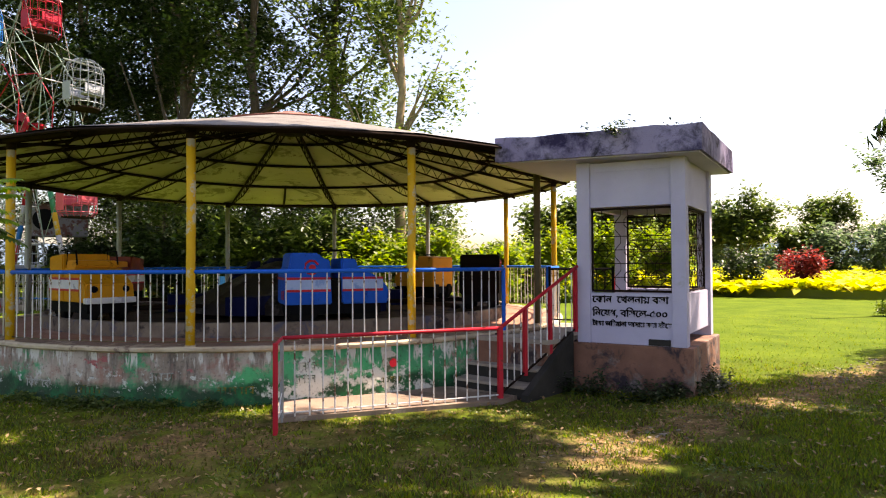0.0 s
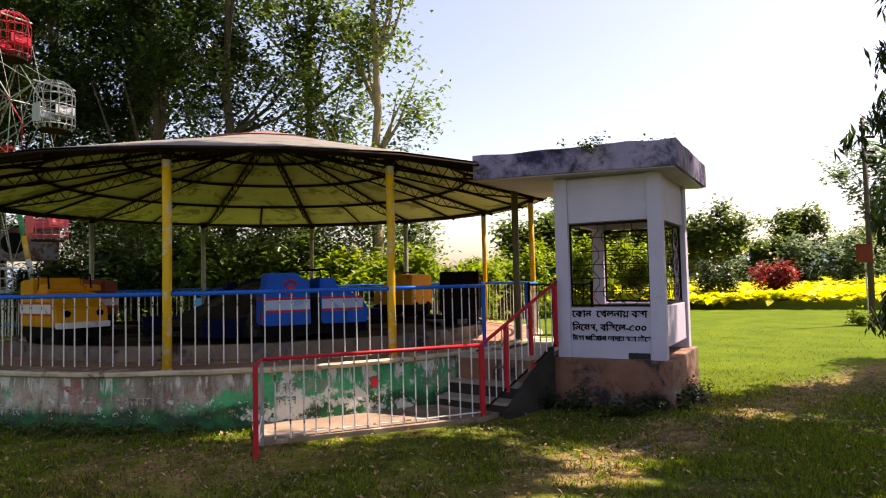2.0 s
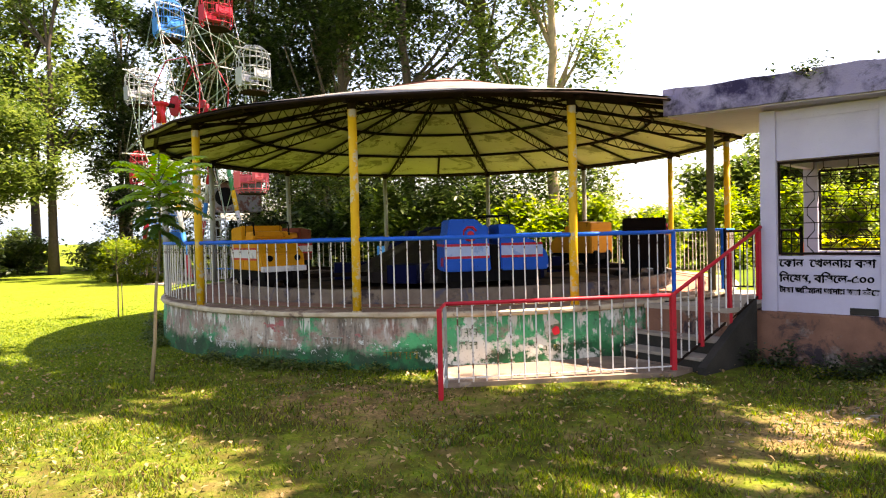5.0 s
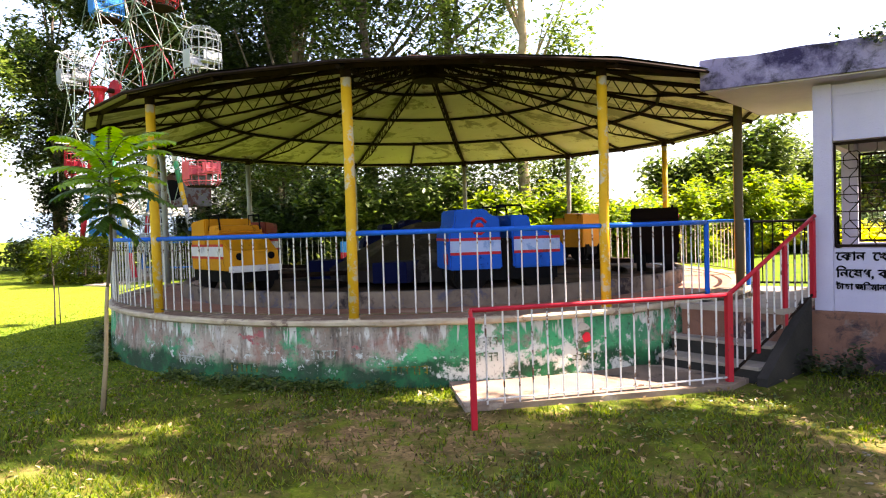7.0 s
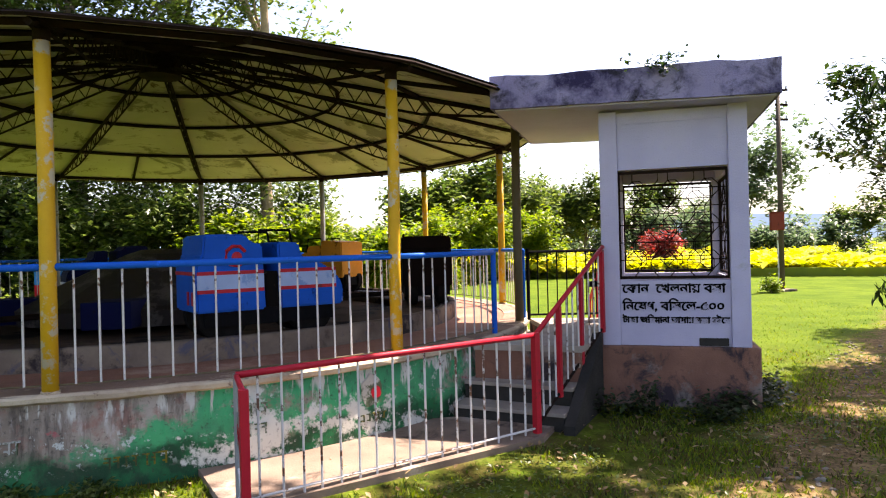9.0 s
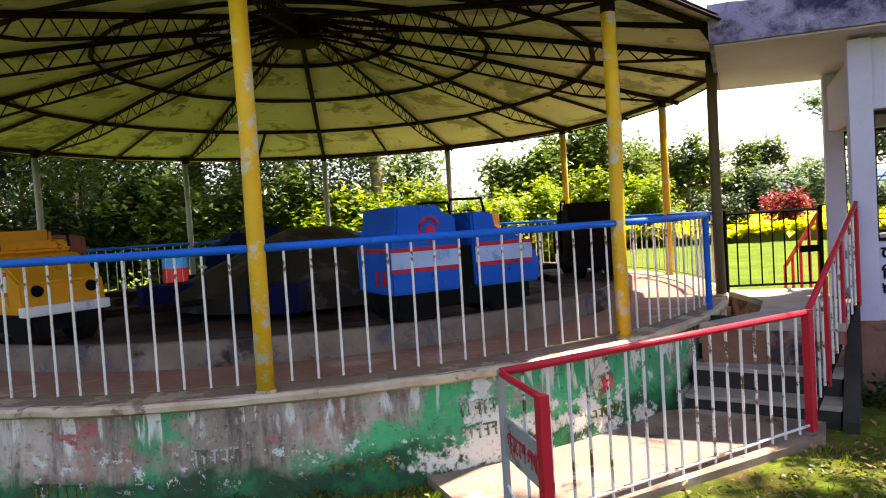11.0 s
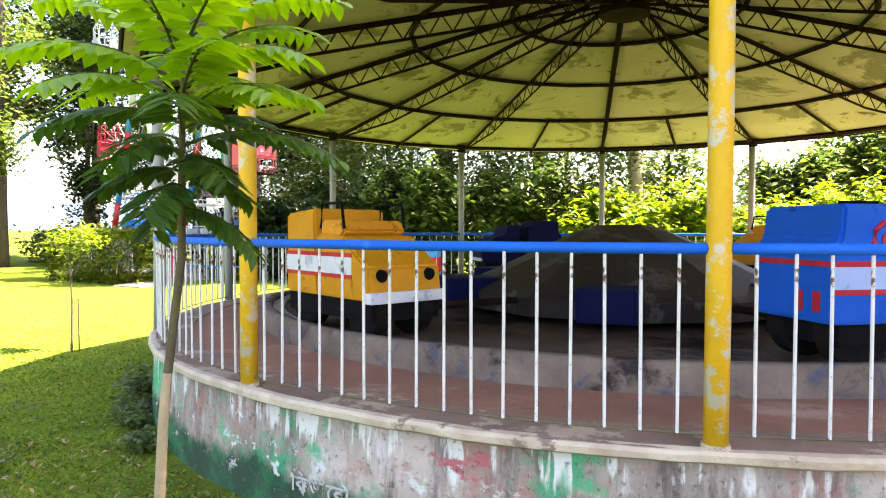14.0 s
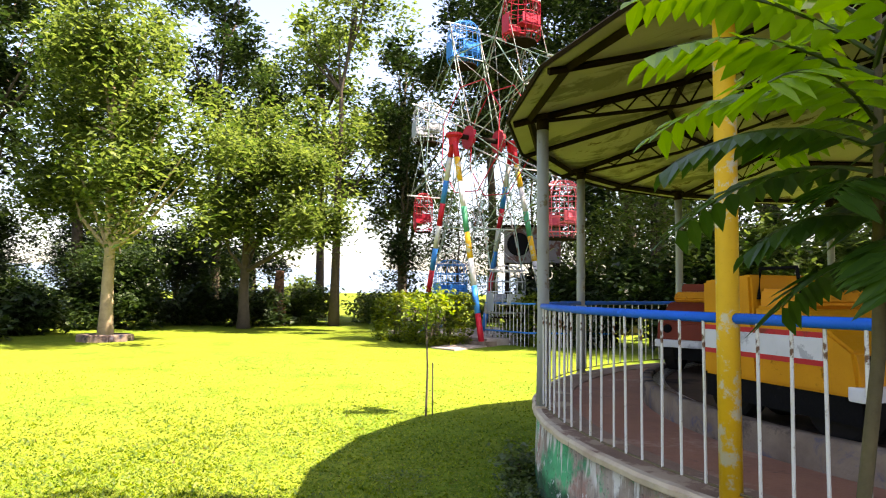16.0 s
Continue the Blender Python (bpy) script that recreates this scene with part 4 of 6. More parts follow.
def build_ride_hub():
    top = tagged(thing("ride_hub", Matrix.Translation((CX, CY, FLOOR_Z))), "dark central cone and arms of the ride", "ride hub")
    part("cone", lathe(B(), [(1.85, 0.10), (1.87, 0.28), (1.80, 0.33), (0.50, 0.93), (0.30, 0.99), (0.0, 1.0)], 12), M_CONE, top, "patchy dark brown sheet metal cone")
    part("base_drum", lathe(B(), [(0.9, 0.0), (0.9, 0.30), (0.0, 0.30)], 28), M_IRON, top)
    for a in (-64, -126, 176, 116, 50, -6):
        c = Vector((math.cos(radians(a)), math.sin(radians(a)), 0))
        part("arm", tube(B(), [c * 0.8 + Vector((0, 0, 0.22)), c * 3.3 + Vector((0, 0, 0.28))], 0.035, 8), M_IRON, top)
        part("drive_box", box(B(), (1.55, -0.26, 0.12), (2.15, 0.26, 0.42), Matrix.Rotation(radians(a + 30), 4, "Z"), 0.02), M_CARNAVY, top, "dark blue drive box")


build_ride_hub()


# ---- leaves and trees ----
def leaf_mesh(name, centres, spread, per, size, mat, seed, flat=0.75, long=1.5, droop=(-0.9, 0.25)):
    """Leaves as folded diamonds scattered round cluster centres."""
    rng = np.random.default_rng(seed)
    c = np.repeat(np.asarray(centres, float), per, axis=0)
    n = len(c)
    p = c + rng.normal(size=(n, 3)) * np.asarray(spread)
    az = rng.uniform(0, 2 * math.pi, n)
    d = np.stack([np.cos(az), np.sin(az), rng.uniform(droop[0], droop[1], n)], 1)
    d /= np.linalg.norm(d, axis=1)[:, None]
    up = np.stack([rng.normal(0, 1 - flat, n), rng.normal(0, 1 - flat, n), np.ones(n)], 1)
    side = np.cross(d, up)
    side /= np.linalg.norm(side, axis=1)[:, None]
    nor = np.cross(side, d)
    s = size * rng.uniform(0.6, 1.35, n)[:, None]
    a = p - d * s * long * 0.5
    b = p + d * s * long * 0.5
    l = p + side * s * 0.42 + nor * s * 0.16
    r = p - side * s * 0.42 + nor * s * 0.16
    v = np.stack([a, l, b, r], 1).reshape(-1, 3)
    me = bpy.data.meshes.new(name)
    me.vertices.add(4 * n)
    me.vertices.foreach_set("co", v.ravel())
    me.loops.add(6 * n)
    idx = np.arange(n)[:, None] * 4 + np.array([0, 2, 1, 0, 3, 2])
    me.loops.foreach_set("vertex_index", idx.ravel())
    me.polygons.add(2 * n)
    me.polygons.foreach_set("loop_start", np.arange(2 * n) * 3)
    me.update()
    me.validate()
    me.materials.append(mat)
    return me


def crown_centres(blobs, count, seed, shell=0.55, clumps=17, gap=0.235):
    """Cluster centres in small clumps spread through a set of ellipsoids, with gaps between the clumps."""
    rng = np.random.default_rng(seed)
    vol = np.array([b[3] * b[4] * b[5] for b in blobs])
    sub = []
    for b, v in zip(blobs, vol):
        for _ in range(clumps):
            d = rng.normal(size=3)
            d /= np.linalg.norm(d)
            c = np.array(b[:3]) + d * np.array(b[3:6]) * rng.uniform(0.35, 1.12)
            sub.append((*c, *(np.array(b[3:6]) * gap * rng.uniform(0.6, 1.35))))
    sub = np.array(sub)
    w = sub[:, 3] * sub[:, 4] * sub[:, 5]
    w = w ** 0.75
    pick = rng.choice(len(sub), count, p=w / w.sum())
    d = rng.normal(size=(count, 3))
    d /= np.linalg.norm(d, axis=1)[:, None]
    rad = shell * 0.5 + (1 - shell * 0.5) * rng.random(count) ** 0.6
    b = sub[pick]
    return b[:, :3] + d * rad[:, None] * b[:, 3:6]


def tree(name, label, base, height, trunk_r, blobs, clusters, per, leaf, mat, bark, seed, lean=(0, 0), spread=0.35, group="", thick=0.62, gaps=()):
    """Trunk with limbs to the crown's masses; blobs are ellipsoids relative to the foot."""
    rnd = random.Random(seed)
    top = tagged(thing(name, Matrix.Translation(base)), label, "tree", group)
    pts, rad = [], []
    for i in range(9):
        f = i / 8
        pts.append((lean[0] * f * f + rnd.uniform(-1, 1) * 0.02 * height * f * (1 - f) * 2, lean[1] * f * f + rnd.uniform(-1, 1) * 0.02 * height * f, f * height))
        rad.append(trunk_r * (1.25 if i == 0 else 1 - 0.8 * f))
    pts[0] = (0, 0, -0.2)
    part("trunk", tube(B(), pts, 0, 10, rad), bark, top, smooth=True)
    for b in blobs:
        k = min(7, max(2, int(8 * max(0.25, (b[2] - b[5]) / height))))
        st = Vector(pts[k])
        for q in range(3):
            e = Vector((b[0] + rnd.uniform(-0.6, 0.6) * b[3], b[1] + rnd.uniform(-0.6, 0.6) * b[4], b[2] + rnd.uniform(-0.3, 0.6) * b[5]))
            mid = st.lerp(e, 0.5) + Vector((rnd.uniform(-0.2, 0.2), rnd.uniform(-0.2, 0.2), -0.06 * (e - st).length))
            r0 = trunk_r * 0.38
            part("limb", tube(B(), [st, mid, e], 0, 6, [r0, r0 * 0.6, r0 * 0.2]), bark, top)
    near = math.hypot(base[0], base[1]) < 48
    cs = crown_centres(blobs, int(clusters * thick), seed)
    for gx, gy, gr in gaps:
        # openings in the crown along the sun's line
        sx, sy = cs[:, 0] + base[0] - cs[:, 2] * SUN_DIR.x / SUN_DIR.z, cs[:, 1] + base[1] - cs[:, 2] * SUN_DIR.y / SUN_DIR.z
        cs = cs[np.hypot(sx - gx, sy - gy) > gr]
    me = leaf_mesh("crown", cs, spread, int(per * (1.6 if near else 1)), leaf * (0.74 if near else 1), mat, seed + 1)
    joined("crown", me, top)
    return top


def bush(name, label, base, blobs, clusters, per, leaf, mat, seed, spread=0.14, shell=0.75, cat="bush", group=""):
    top = tagged(thing(name, Matrix.Translation(base)), label, cat, group)
    me = leaf_mesh("leaves", crown_centres(blobs, clusters, seed, shell), spread, per, leaf, mat, seed + 1)
    joined("leaves", me, top)
    rnd = random.Random(seed)
    for b in blobs[:4]:
        part("stem", tube(B(), [(b[0] * 0.6, b[1] * 0.6, -0.1), (b[0], b[1], b[2] + 0.3 * b[5])], 0, 6, [0.035, 0.012]), M_BARK, top)
    return top

# ---- trees behind the platform ----
G = "tall trees behind the ride"
tree("tree", "tall dark leafy tree behind the ride", (-8.6, 27.0, 0), 15, 0.30, [(0, 0, 8, 3.2, 3, 3.6), (-1.5, 0, 12.5, 3, 3, 3), (2, 1, 11, 2.6, 2.5, 3.2), (0, 0, 15, 2.6, 2.6, 2.2)], 400, 28, 0.216, M_LEAFDARK, M_BARK, 11, group=G)
tree("tree", "tall dark leafy tree behind the ride", (-12.6, 29.5, 0), 16, 0.32, [(0, 0, 8, 3.4, 3, 4), (1.5, 0, 13, 3.2, 3, 3.4), (-2, 1, 11, 3, 2.5, 3.2), (0, 0, 16, 3, 3, 2.5)], 542, 28, 0.23, M_LEAFDARK, M_BARK, 12, group=G)
tree("tree", "tall slender pale-barked tree with thin foliage", (-2.6, 25.5, 0), 16, 0.24, [(-0.8, 0, 10.5, 1.3, 1.3, 1.6), (0.9, 0, 9.0, 1.1, 1.2, 2.2), (-1.6, 0, 7.5, 1.8, 1.5, 2.0), (0.6, 0, 12.5, 1.2, 1.2, 1.6), (-0.8, 0, 14.8, 1.6, 1.5, 1.8), (0.7, 0, 6.2, 1.2, 1.2, 1.2)], 255, 22, 0.203, M_LEAF, M_BARKPALE, 13, spread=0.4, group=G)
tree("tree", "dark tree with open crown behind the ride", (-5.6, 28.0, 0), 14, 0.26, [(0, 0, 8, 2.4, 2.4, 3), (1.2, 0, 11.5, 2.2, 2, 2.4), (-1.2, 0, 13, 2.2, 2, 2.4)], 260, 26, 0.216, M_LEAF, M_BARK, 14, group=G)
tree("tree", "tall dark tree behind the big wheel", (-19.5, 33.5, 0), 17, 0.34, [(0, 0, 9, 3.4, 3, 3.4), (-1.5, 0, 14, 3.2, 3, 3.4), (2.4, 0, 12, 3, 2.8, 3.4), (0, 0, 17.5, 3.2, 3, 2.6)], 1000, 26, 0.243, M_LEAFDARK, M_BARK, 15, group=G)

tree("tree", "tall dark tree behind the big wheel", (-25.0, 38.0, 0), 18, 0.34, [(0, 0, 12, 2.6, 2.6, 3.0), (-2.0, 0, 16, 2.8, 2.6, 2.8), (2.4, 0, 15, 2.6, 2.6, 3.0), (0, 0, 19, 2.8, 2.6, 2.2)], 800, 24, 0.25, M_LEAFDARK, M_BARK, 16, group=G)
tree("tree", "tall dark tree behind the big wheel", (-15.0, 32.5, 0), 17, 0.32, [(0, 0, 9, 2.6, 2.6, 3.0), (-1.6, 0, 13, 2.6, 2.4, 2.8), (1.8, 0, 12.5, 2.4, 2.4, 2.8), (0, 0, 16.5, 2.6, 2.6, 2.2)], 560, 26, 0.22, M_LEAFDARK, M_BARK, 17, group=G)

# undergrowth behind the platform
for i, (x, y, w, h, m) in enumerate(((-13.5, 25.5, 1.8, 2.6, M_LEAFDARK), (-10.6, 24.5, 1.9, 3.0, M_LEAFDARK), (-8.0, 24.0, 1.9, 3.3, M_LEAF), (-5.6, 24.2, 1.7, 3.2, M_LEAF), (-3.6, 23.2, 1.4, 2.4, M_LEAFBRIGHT),
                                     (-1.8, 23.8, 1.3, 2.6, M_LEAFBRIGHT), (0.6, 26.0, 1.3, 2.1, M_LEAFBRIGHT), (2.6, 28.5, 1.6, 2.4, M_LEAFBRIGHT), (5.4, 30.5, 1.9, 3.2, M_LEAFBRIGHT), (8.4, 33.0, 2.0, 3.0, M_LEAFBRIGHT), (-16.5, 28.0, 2.0, 2.4, M_LEAFDARK))):
    bush("shrub", "leafy green shrub in the undergrowth", (x, y, 0), [(0, 0, h * 0.45, w, w * 0.8, h * 0.5), (w * 0.4, 0, h * 0.7, w * 0.6, w * 0.6, h * 0.35), (-w * 0.5, 0.2, h * 0.6, w * 0.6, w * 0.6, h * 0.4)], 525, 15, 0.149, m, 40 + i, 0.2, 0.5, group="undergrowth behind the ride")

# middle storey, dark and dense
for i, (x, y, h, w, m) in enumerate(((-15.5, 30.0, 6.5, 2.2, M_LEAFDARK), (-12.0, 26.5, 5.5, 2.0, M_LEAF), (-9.5, 26.0, 5.8, 2.0, M_LEAF), (-7.0, 25.6, 5.4, 1.9, M_LEAF), (-4.6, 25.2, 5.2, 1.8, M_LEAF), (-1.6, 26.6, 4.8, 1.5, M_LEAF),
                                     (-17.0, 35.5, 8.0, 2.6, M_LEAFDARK), (-22.5, 38.0, 11.0, 3.0, M_LEAFDARK), (-18.5, 39.0, 12.0, 3.2, M_LEAFDARK), (-14.0, 38.0, 10.0, 3.0, M_LEAFDARK), (-26.0, 36.0, 7.0, 2.6, M_LEAFDARK))):
    tree("tree", "dark leafy understorey tree", (x, y, 0), h, 0.10, [(0, 0, h * 0.42, w, w * 0.8, h * 0.26), (w * 0.4, 0, h * 0.72, w * 0.8, w * 0.8, h * 0.24), (-w * 0.5, 0.2, h * 0.65, w * 0.7, w * 0.7, h * 0.24)], 250, 20, 0.17, m, M_BARK, 200 + i, group="understorey behind the ride", thick=0.62 if i < 8 else 1.0)

# ---- trees on the left lawn ----
G = "trees on the far lawn"
tree("tree", "round-crowned lawn tree with sunlit leaves", (-25.85, 16.35, 0), 7.5, 0.22, [(0, 0, 6.5, 3.0, 3.0, 2.8), (-2.2, 0, 5.2, 2.0, 2.2, 2.0), (2.4, 0.5, 5.4, 2.2, 2.2, 2.2), (0.3, 0, 9.2, 2.2, 2.2, 2.0), (-2.0, 0, 8.2, 1.8, 1.8, 1.6)], 765, 28, 0.203, M_LEAF, M_BARKPALE, 21, group=G)
tree("tree", "leafy lawn tree with low crown", (-28.8, 23.8, 0), 6.5, 0.26, [(1.5, 0, 6.0, 3.2, 2.6, 2.4), (-1.0, 0, 5.0, 2.4, 2.4, 2.2), (3.6, 0.5, 4.6, 2.0, 2.2, 2.0), (0.6, 0, 8.2, 2.0, 2.0, 1.6)], 680, 28, 0.216, M_LEAF, M_BARK, 22, group=G)
tree("tree", "tall bare-trunked tree with sparse high crown", (-27.8, 28.2, 0), 15, 0.24, [(0.5, 0, 9.2, 2.0, 1.6, 1.4), (-0.8, 0, 14, 2.0, 2, 2), (1.5, 0, 15.5, 2, 2, 1.8), (1.5, 0, 7.2, 1.2, 1.2, 0.9)], 280, 19, 0.23, M_LEAF, M_BARK, 23, lean=(0.8, 0), spread=0.45, group=G)
tree("tree", "dark upright tree beside the wheel", (-25.6, 30.5, 0), 8, 0.20, [(0, 0, 4.2, 1.2, 1.2, 2.2), (0.2, 0, 7.5, 1.5, 1.4, 2.0), (-0.3, 0, 10.2, 1.2, 1.2, 1.6)], 357, 24, 0.203, M_LEAFDARK, M_BARK, 24, group=G)
for i, (x, y, h) in enumerate(((-34, 15.5, 15), (-38, 21, 17), (-37, 28, 18), (-44, 36, 16), (-33.5, 9.5, 13), (-35.5, 34.5, 17), (-32.0, 38.5, 16), (-42, 14, 15))):
    tree("tree", "tall tree closing the far edge of the lawn", (x, y, 0), h, 0.3, [(0, 0, h * 0.5, 3.2, 3.0, 3.2), (1.8, 0, h * 0.75, 3.0, 2.8, 3.0), (-1.8, 0, h * 0.8, 2.8, 2.8, 2.8), (0, 0, h, 2.8, 2.8, 2.2)], 476, 26, 0.27, (M_LEAFDARK, M_LEAF)[i % 2], M_BARK, 60 + i, group=G)
for i, (x, y, w, h, m) in enumerate(((-31.5, 16, 2.0, 1.7, M_LEAFDARK), (-32, 20, 2.0, 1.9, M_LEAFDARK), (-31, 25.5, 2.0, 1.7, M_LEAFDARK), (-33, 12.5, 2.2, 2.0, M_LEAFDARK), (-27, 32, 1.8, 1.5, M_LEAF), (-24.5, 33, 1.8, 1.6, M_LEAF), (-28.6, 13.2, 1.6, 1.1, M_LEAFDARK), (-33, 24, 2.2, 2.0, M_LEAFDARK), (-31, 29, 2.0, 1.8, M_LEAF), (-36, 18.5, 2.2, 2.2, M_LEAFDARK), (-29, 33, 2.0, 1.7, M_LEAF), (-35, 31, 2.4, 2.2, M_LEAF))):
    bush("shrub", "low dark shrub at the lawn's edge", (x, y, 0), [(0, 0, h * 0.45, w, w * 0.8, h * 0.5), (w * 0.5, 0, h * 0.5, w * 0.7, w * 0.6, h * 0.45), (-w * 0.5, 0, h * 0.5, w * 0.7, w * 0.6, h * 0.45)], 272, 15, 0.176, m, 80 + i, 0.2, 0.5, group="shrubs at the lawn's edge")

for i, (x, y, h, w) in enumerate(((-38, 12.5, 5.0, 3.0), (-37, 16.5, 4.5, 2.8), (-40, 22, 5.2, 3.2), (-37.5, 26, 4.6, 3.0), (-40, 29.5, 5.0, 3.0), (-33, 20.5, 3.0, 2.0), (-34, 8, 4, 2.6), (-42, 18, 4.5, 3.0), (-42, 33, 4.0, 3.0), (-43, 25.5, 4.4, 3.0), (-39, 9, 4.2, 2.8))):
    h *= 1.3
    tree("tree", "dense dark undergrowth tree at the lawn's edge", (x, y, 0), h * 0.9, 0.12, [(0, 0, h * 0.35, w, w * 0.7, h * 0.33), (w * 0.5, 0, h * 0.62, w * 0.7, w * 0.6, h * 0.3), (-w * 0.5, 0, h * 0.6, w * 0.7, w * 0.6, h * 0.3)], 285, 20, 0.19, M_LEAFDARK, M_BARK, 230 + i, group="undergrowth at the lawn's edge", thick=1.25)

# ---- right side: yellow hedge rows, far trees ----
G = "trees beyond the field"
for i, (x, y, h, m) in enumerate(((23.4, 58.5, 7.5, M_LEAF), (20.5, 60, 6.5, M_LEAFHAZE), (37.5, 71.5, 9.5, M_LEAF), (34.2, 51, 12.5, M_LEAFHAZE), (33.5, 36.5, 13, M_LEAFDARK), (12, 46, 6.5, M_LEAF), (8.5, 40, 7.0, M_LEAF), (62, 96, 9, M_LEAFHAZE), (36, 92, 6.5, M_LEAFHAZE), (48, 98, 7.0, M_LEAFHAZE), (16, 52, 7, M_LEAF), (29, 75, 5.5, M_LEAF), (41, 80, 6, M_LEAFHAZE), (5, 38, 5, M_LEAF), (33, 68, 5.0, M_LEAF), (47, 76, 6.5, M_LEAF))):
    tree("tree", "leafy tree beyond the yellow hedge rows", (x, y, 0), h * 0.85, 0.2, [(0, 0, h * 0.55, h * 0.30, h * 0.3, h * 0.25), (h * 0.16, 0, h * 0.75, h * 0.22, h * 0.22, h * 0.22), (-h * 0.2, 0, h * 0.7, h * 0.2, h * 0.2, h * 0.2)], 375, 19, 0.324, m, M_BARK, 100 + i, spread=0.4, group=G)

# hedge line along the far side of the yellow hedge rows
for i in range(15):
    a = radians(4 + 3.2 * i)
    d = 78 + 9 * math.sin(i * 2.3)
    h = 4.2 + 1.5 * math.sin(i * 1.7)
    bush("shrub", "green hedge trees beyond the yellow rows, mostly haze-tinted", (d * math.sin(a), d * math.cos(a), 0), [(0, 0, h * 0.45, 3.4, 2.0, h * 0.45), (2.0, 0, h * 0.6, 2.2, 1.8, h * 0.4), (-2.2, 0, h * 0.5, 2.2, 1.8, h * 0.4)], 260, 10, 0.36, M_LEAFHAZE if i % 3 else M_LEAF, 300 + i, 0.35, 0.4, group="hedge beyond the field")

# red-leaved bush and hedges by the yellow hedge rows
bush("red_bush", "round bush with dark red leaves by the yellow hedge rows", (15.0, 33.0, 0), [(0.5, 0, 1.1, 0.95, 0.9, 0.95)], 160, 16, 0.13, M_LEAFRED, 131, 0.2, 0.5)
bush("shrub", "dark green rounded shrub beside the red bush", (13.2, 33.4, 0), [(0, 0, 1.2, 0.8, 0.8, 1.0)], 150, 16, 0.13, M_LEAFDARK, 132, 0.2, 0.5)
bush("shrub", "low clipped green shrub on the lawn", (24.5, 30.0, 0), [(0, 0, 0.5, 1.6, 0.8, 0.5)], 200, 16, 0.12, M_LEAFBRIGHT, 133, 0.15, 0.5)
bush("shrub", "dark rounded shrub by the yellow hedge rows", (25.5, 31.5, 0), [(0, 0, 0.9, 0.8, 0.8, 0.9)], 150, 16, 0.13, M_LEAFDARK, 134, 0.2, 0.5)
bush("weed_clump", "leafy weeds at the foot of the kiosk", (2.6, 9.6, 0), [(-0.75, -0.95, 0.08, 0.4, 0.12, 0.09), (0.35, 0.2, 0.10, 0.16, 0.5, 0.10), (-0.2, -0.75, 0.08, 0.4, 0.14, 0.09), (-1.3, -0.62, 0.10, 0.35, 0.14, 0.10), (-1.75, -0.35, 0.09, 0.3, 0.14, 0.09), (0.05, -0.35, 0.10, 0.25, 0.25, 0.10)], 320, 9, 0.040, M_LEAFDARK, 135, 0.06, 0.3, cat="weeds")
bush("weed_clump", "leafy weeds against the platform wall", tuple(polar(5.16, -150)), [(0, 0, 0.14, 0.2, 0.25, 0.14), (-0.1, 0.3, 0.1, 0.2, 0.2, 0.1)], 40, 8, 0.05, M_LEAF, 136, 0.06, 0.3, cat="weeds")
bush("weed_clump", "sprouting weeds on the kiosk roof", tuple(BOOTH @ Vector((1.1, 0.1, 3.17))), [(0, 0, 0.03, 0.3, 0.2, 0.04), (-0.8, -0.1, 0.02, 0.3, 0.2, 0.03)], 36, 8, 0.04, M_LEAFDARK, 137, 0.05, 0.3, cat="weeds")


def yellow_hedge_rows():
    """Clipped yellow hedge rows, built as one rough-topped stand of scattered leaves."""
    rng = np.random.default_rng(5)
    n = 30000
    d = 34 + 95 * rng.random(n) ** 1.6
    a = np.radians(rng.uniform(8, 62, n))
    c = np.stack([d * np.sin(a), d * np.cos(a), 0.42 + 0.16 * rng.random(n) + 0.12 * np.sin(d * 0.9) * np.sin(a * 40)], 1)
    top = tagged(thing("yellow_hedge_rows"), "yellow clipped hedge rows beyond the lawn", "field", kind="stuff")
    joined("hedge_tops", leaf_mesh("hedge_tops", c, (0.5, 0.5, 0.08), 2, 0.42, M_YELLOWHEDGE, 6, 0.9, 1.2), top)
    bm = prism(B(), [(5, 34.2), (12, 32.6), (30, 18.5), (110, 60), (60, 125), (16, 128)], -0.1, 0.36)
    part("stand", bm, M_LEAFBRIGHT, top, "green stems")


yellow_hedge_rows()


def utility_pole():
    top = tagged(thing("utility_pole", Matrix.Translation((12.6, 20.9, 0))), "tall dark utility pole with red box and wires", "utility pole")
    part("shaft", tube(B(), [(0, 0, -0.2), (0.02, 0, 3.0), (0, 0, 6.25)], 0, 10, [0.095, 0.08, 0.06]), M_BARK, top, smooth=True)
    for z in (6.1, 5.65, 5.2):
        part("crossarm", box(B(), (-0.08, -0.03, z - 0.03), (0.34, 0.03, z + 0.03)), M_IRON, top)
        part("insulator", tube(B(), [(0.30, 0, z + 0.03), (0.30, 0, z + 0.13)], 0.03, 8), M_STRIPE, top)
    box_part = part("meter_box", box(B(), (-0.46, -0.18, 1.85), (0.0, -0.09, 2.38), bevel=0.02), M_CARRED, top, "dull red box")
    part("box_hood", box(B(), (-0.48, -0.21, 2.38), (0.02, -0.08, 2.40), bevel=0.004), M_CARRED, box_part)
    part("conduit", tube(B(), [(-0.22, -0.13, 1.86), (-0.20, -0.12, 0.9), (-0.18, -0.1, -0.1)], 0.022, 8), M_WHITEBAR, top, "pale conduit pipe")
    part("stay_stone", box(B(), (-0.35, -0.3, -0.05), (0.3, 0.25, 0.07), bevel=0.03), M_CONCRETE, top)
    bush("shrub", "small leafy shrub beside the utility pole", (12.0, 20.6, 0), [(0, 0, 0.22, 0.35, 0.3, 0.22)], 50, 12, 0.07, M_LEAFBRIGHT, 141, 0.08, 0.4)


utility_pole()


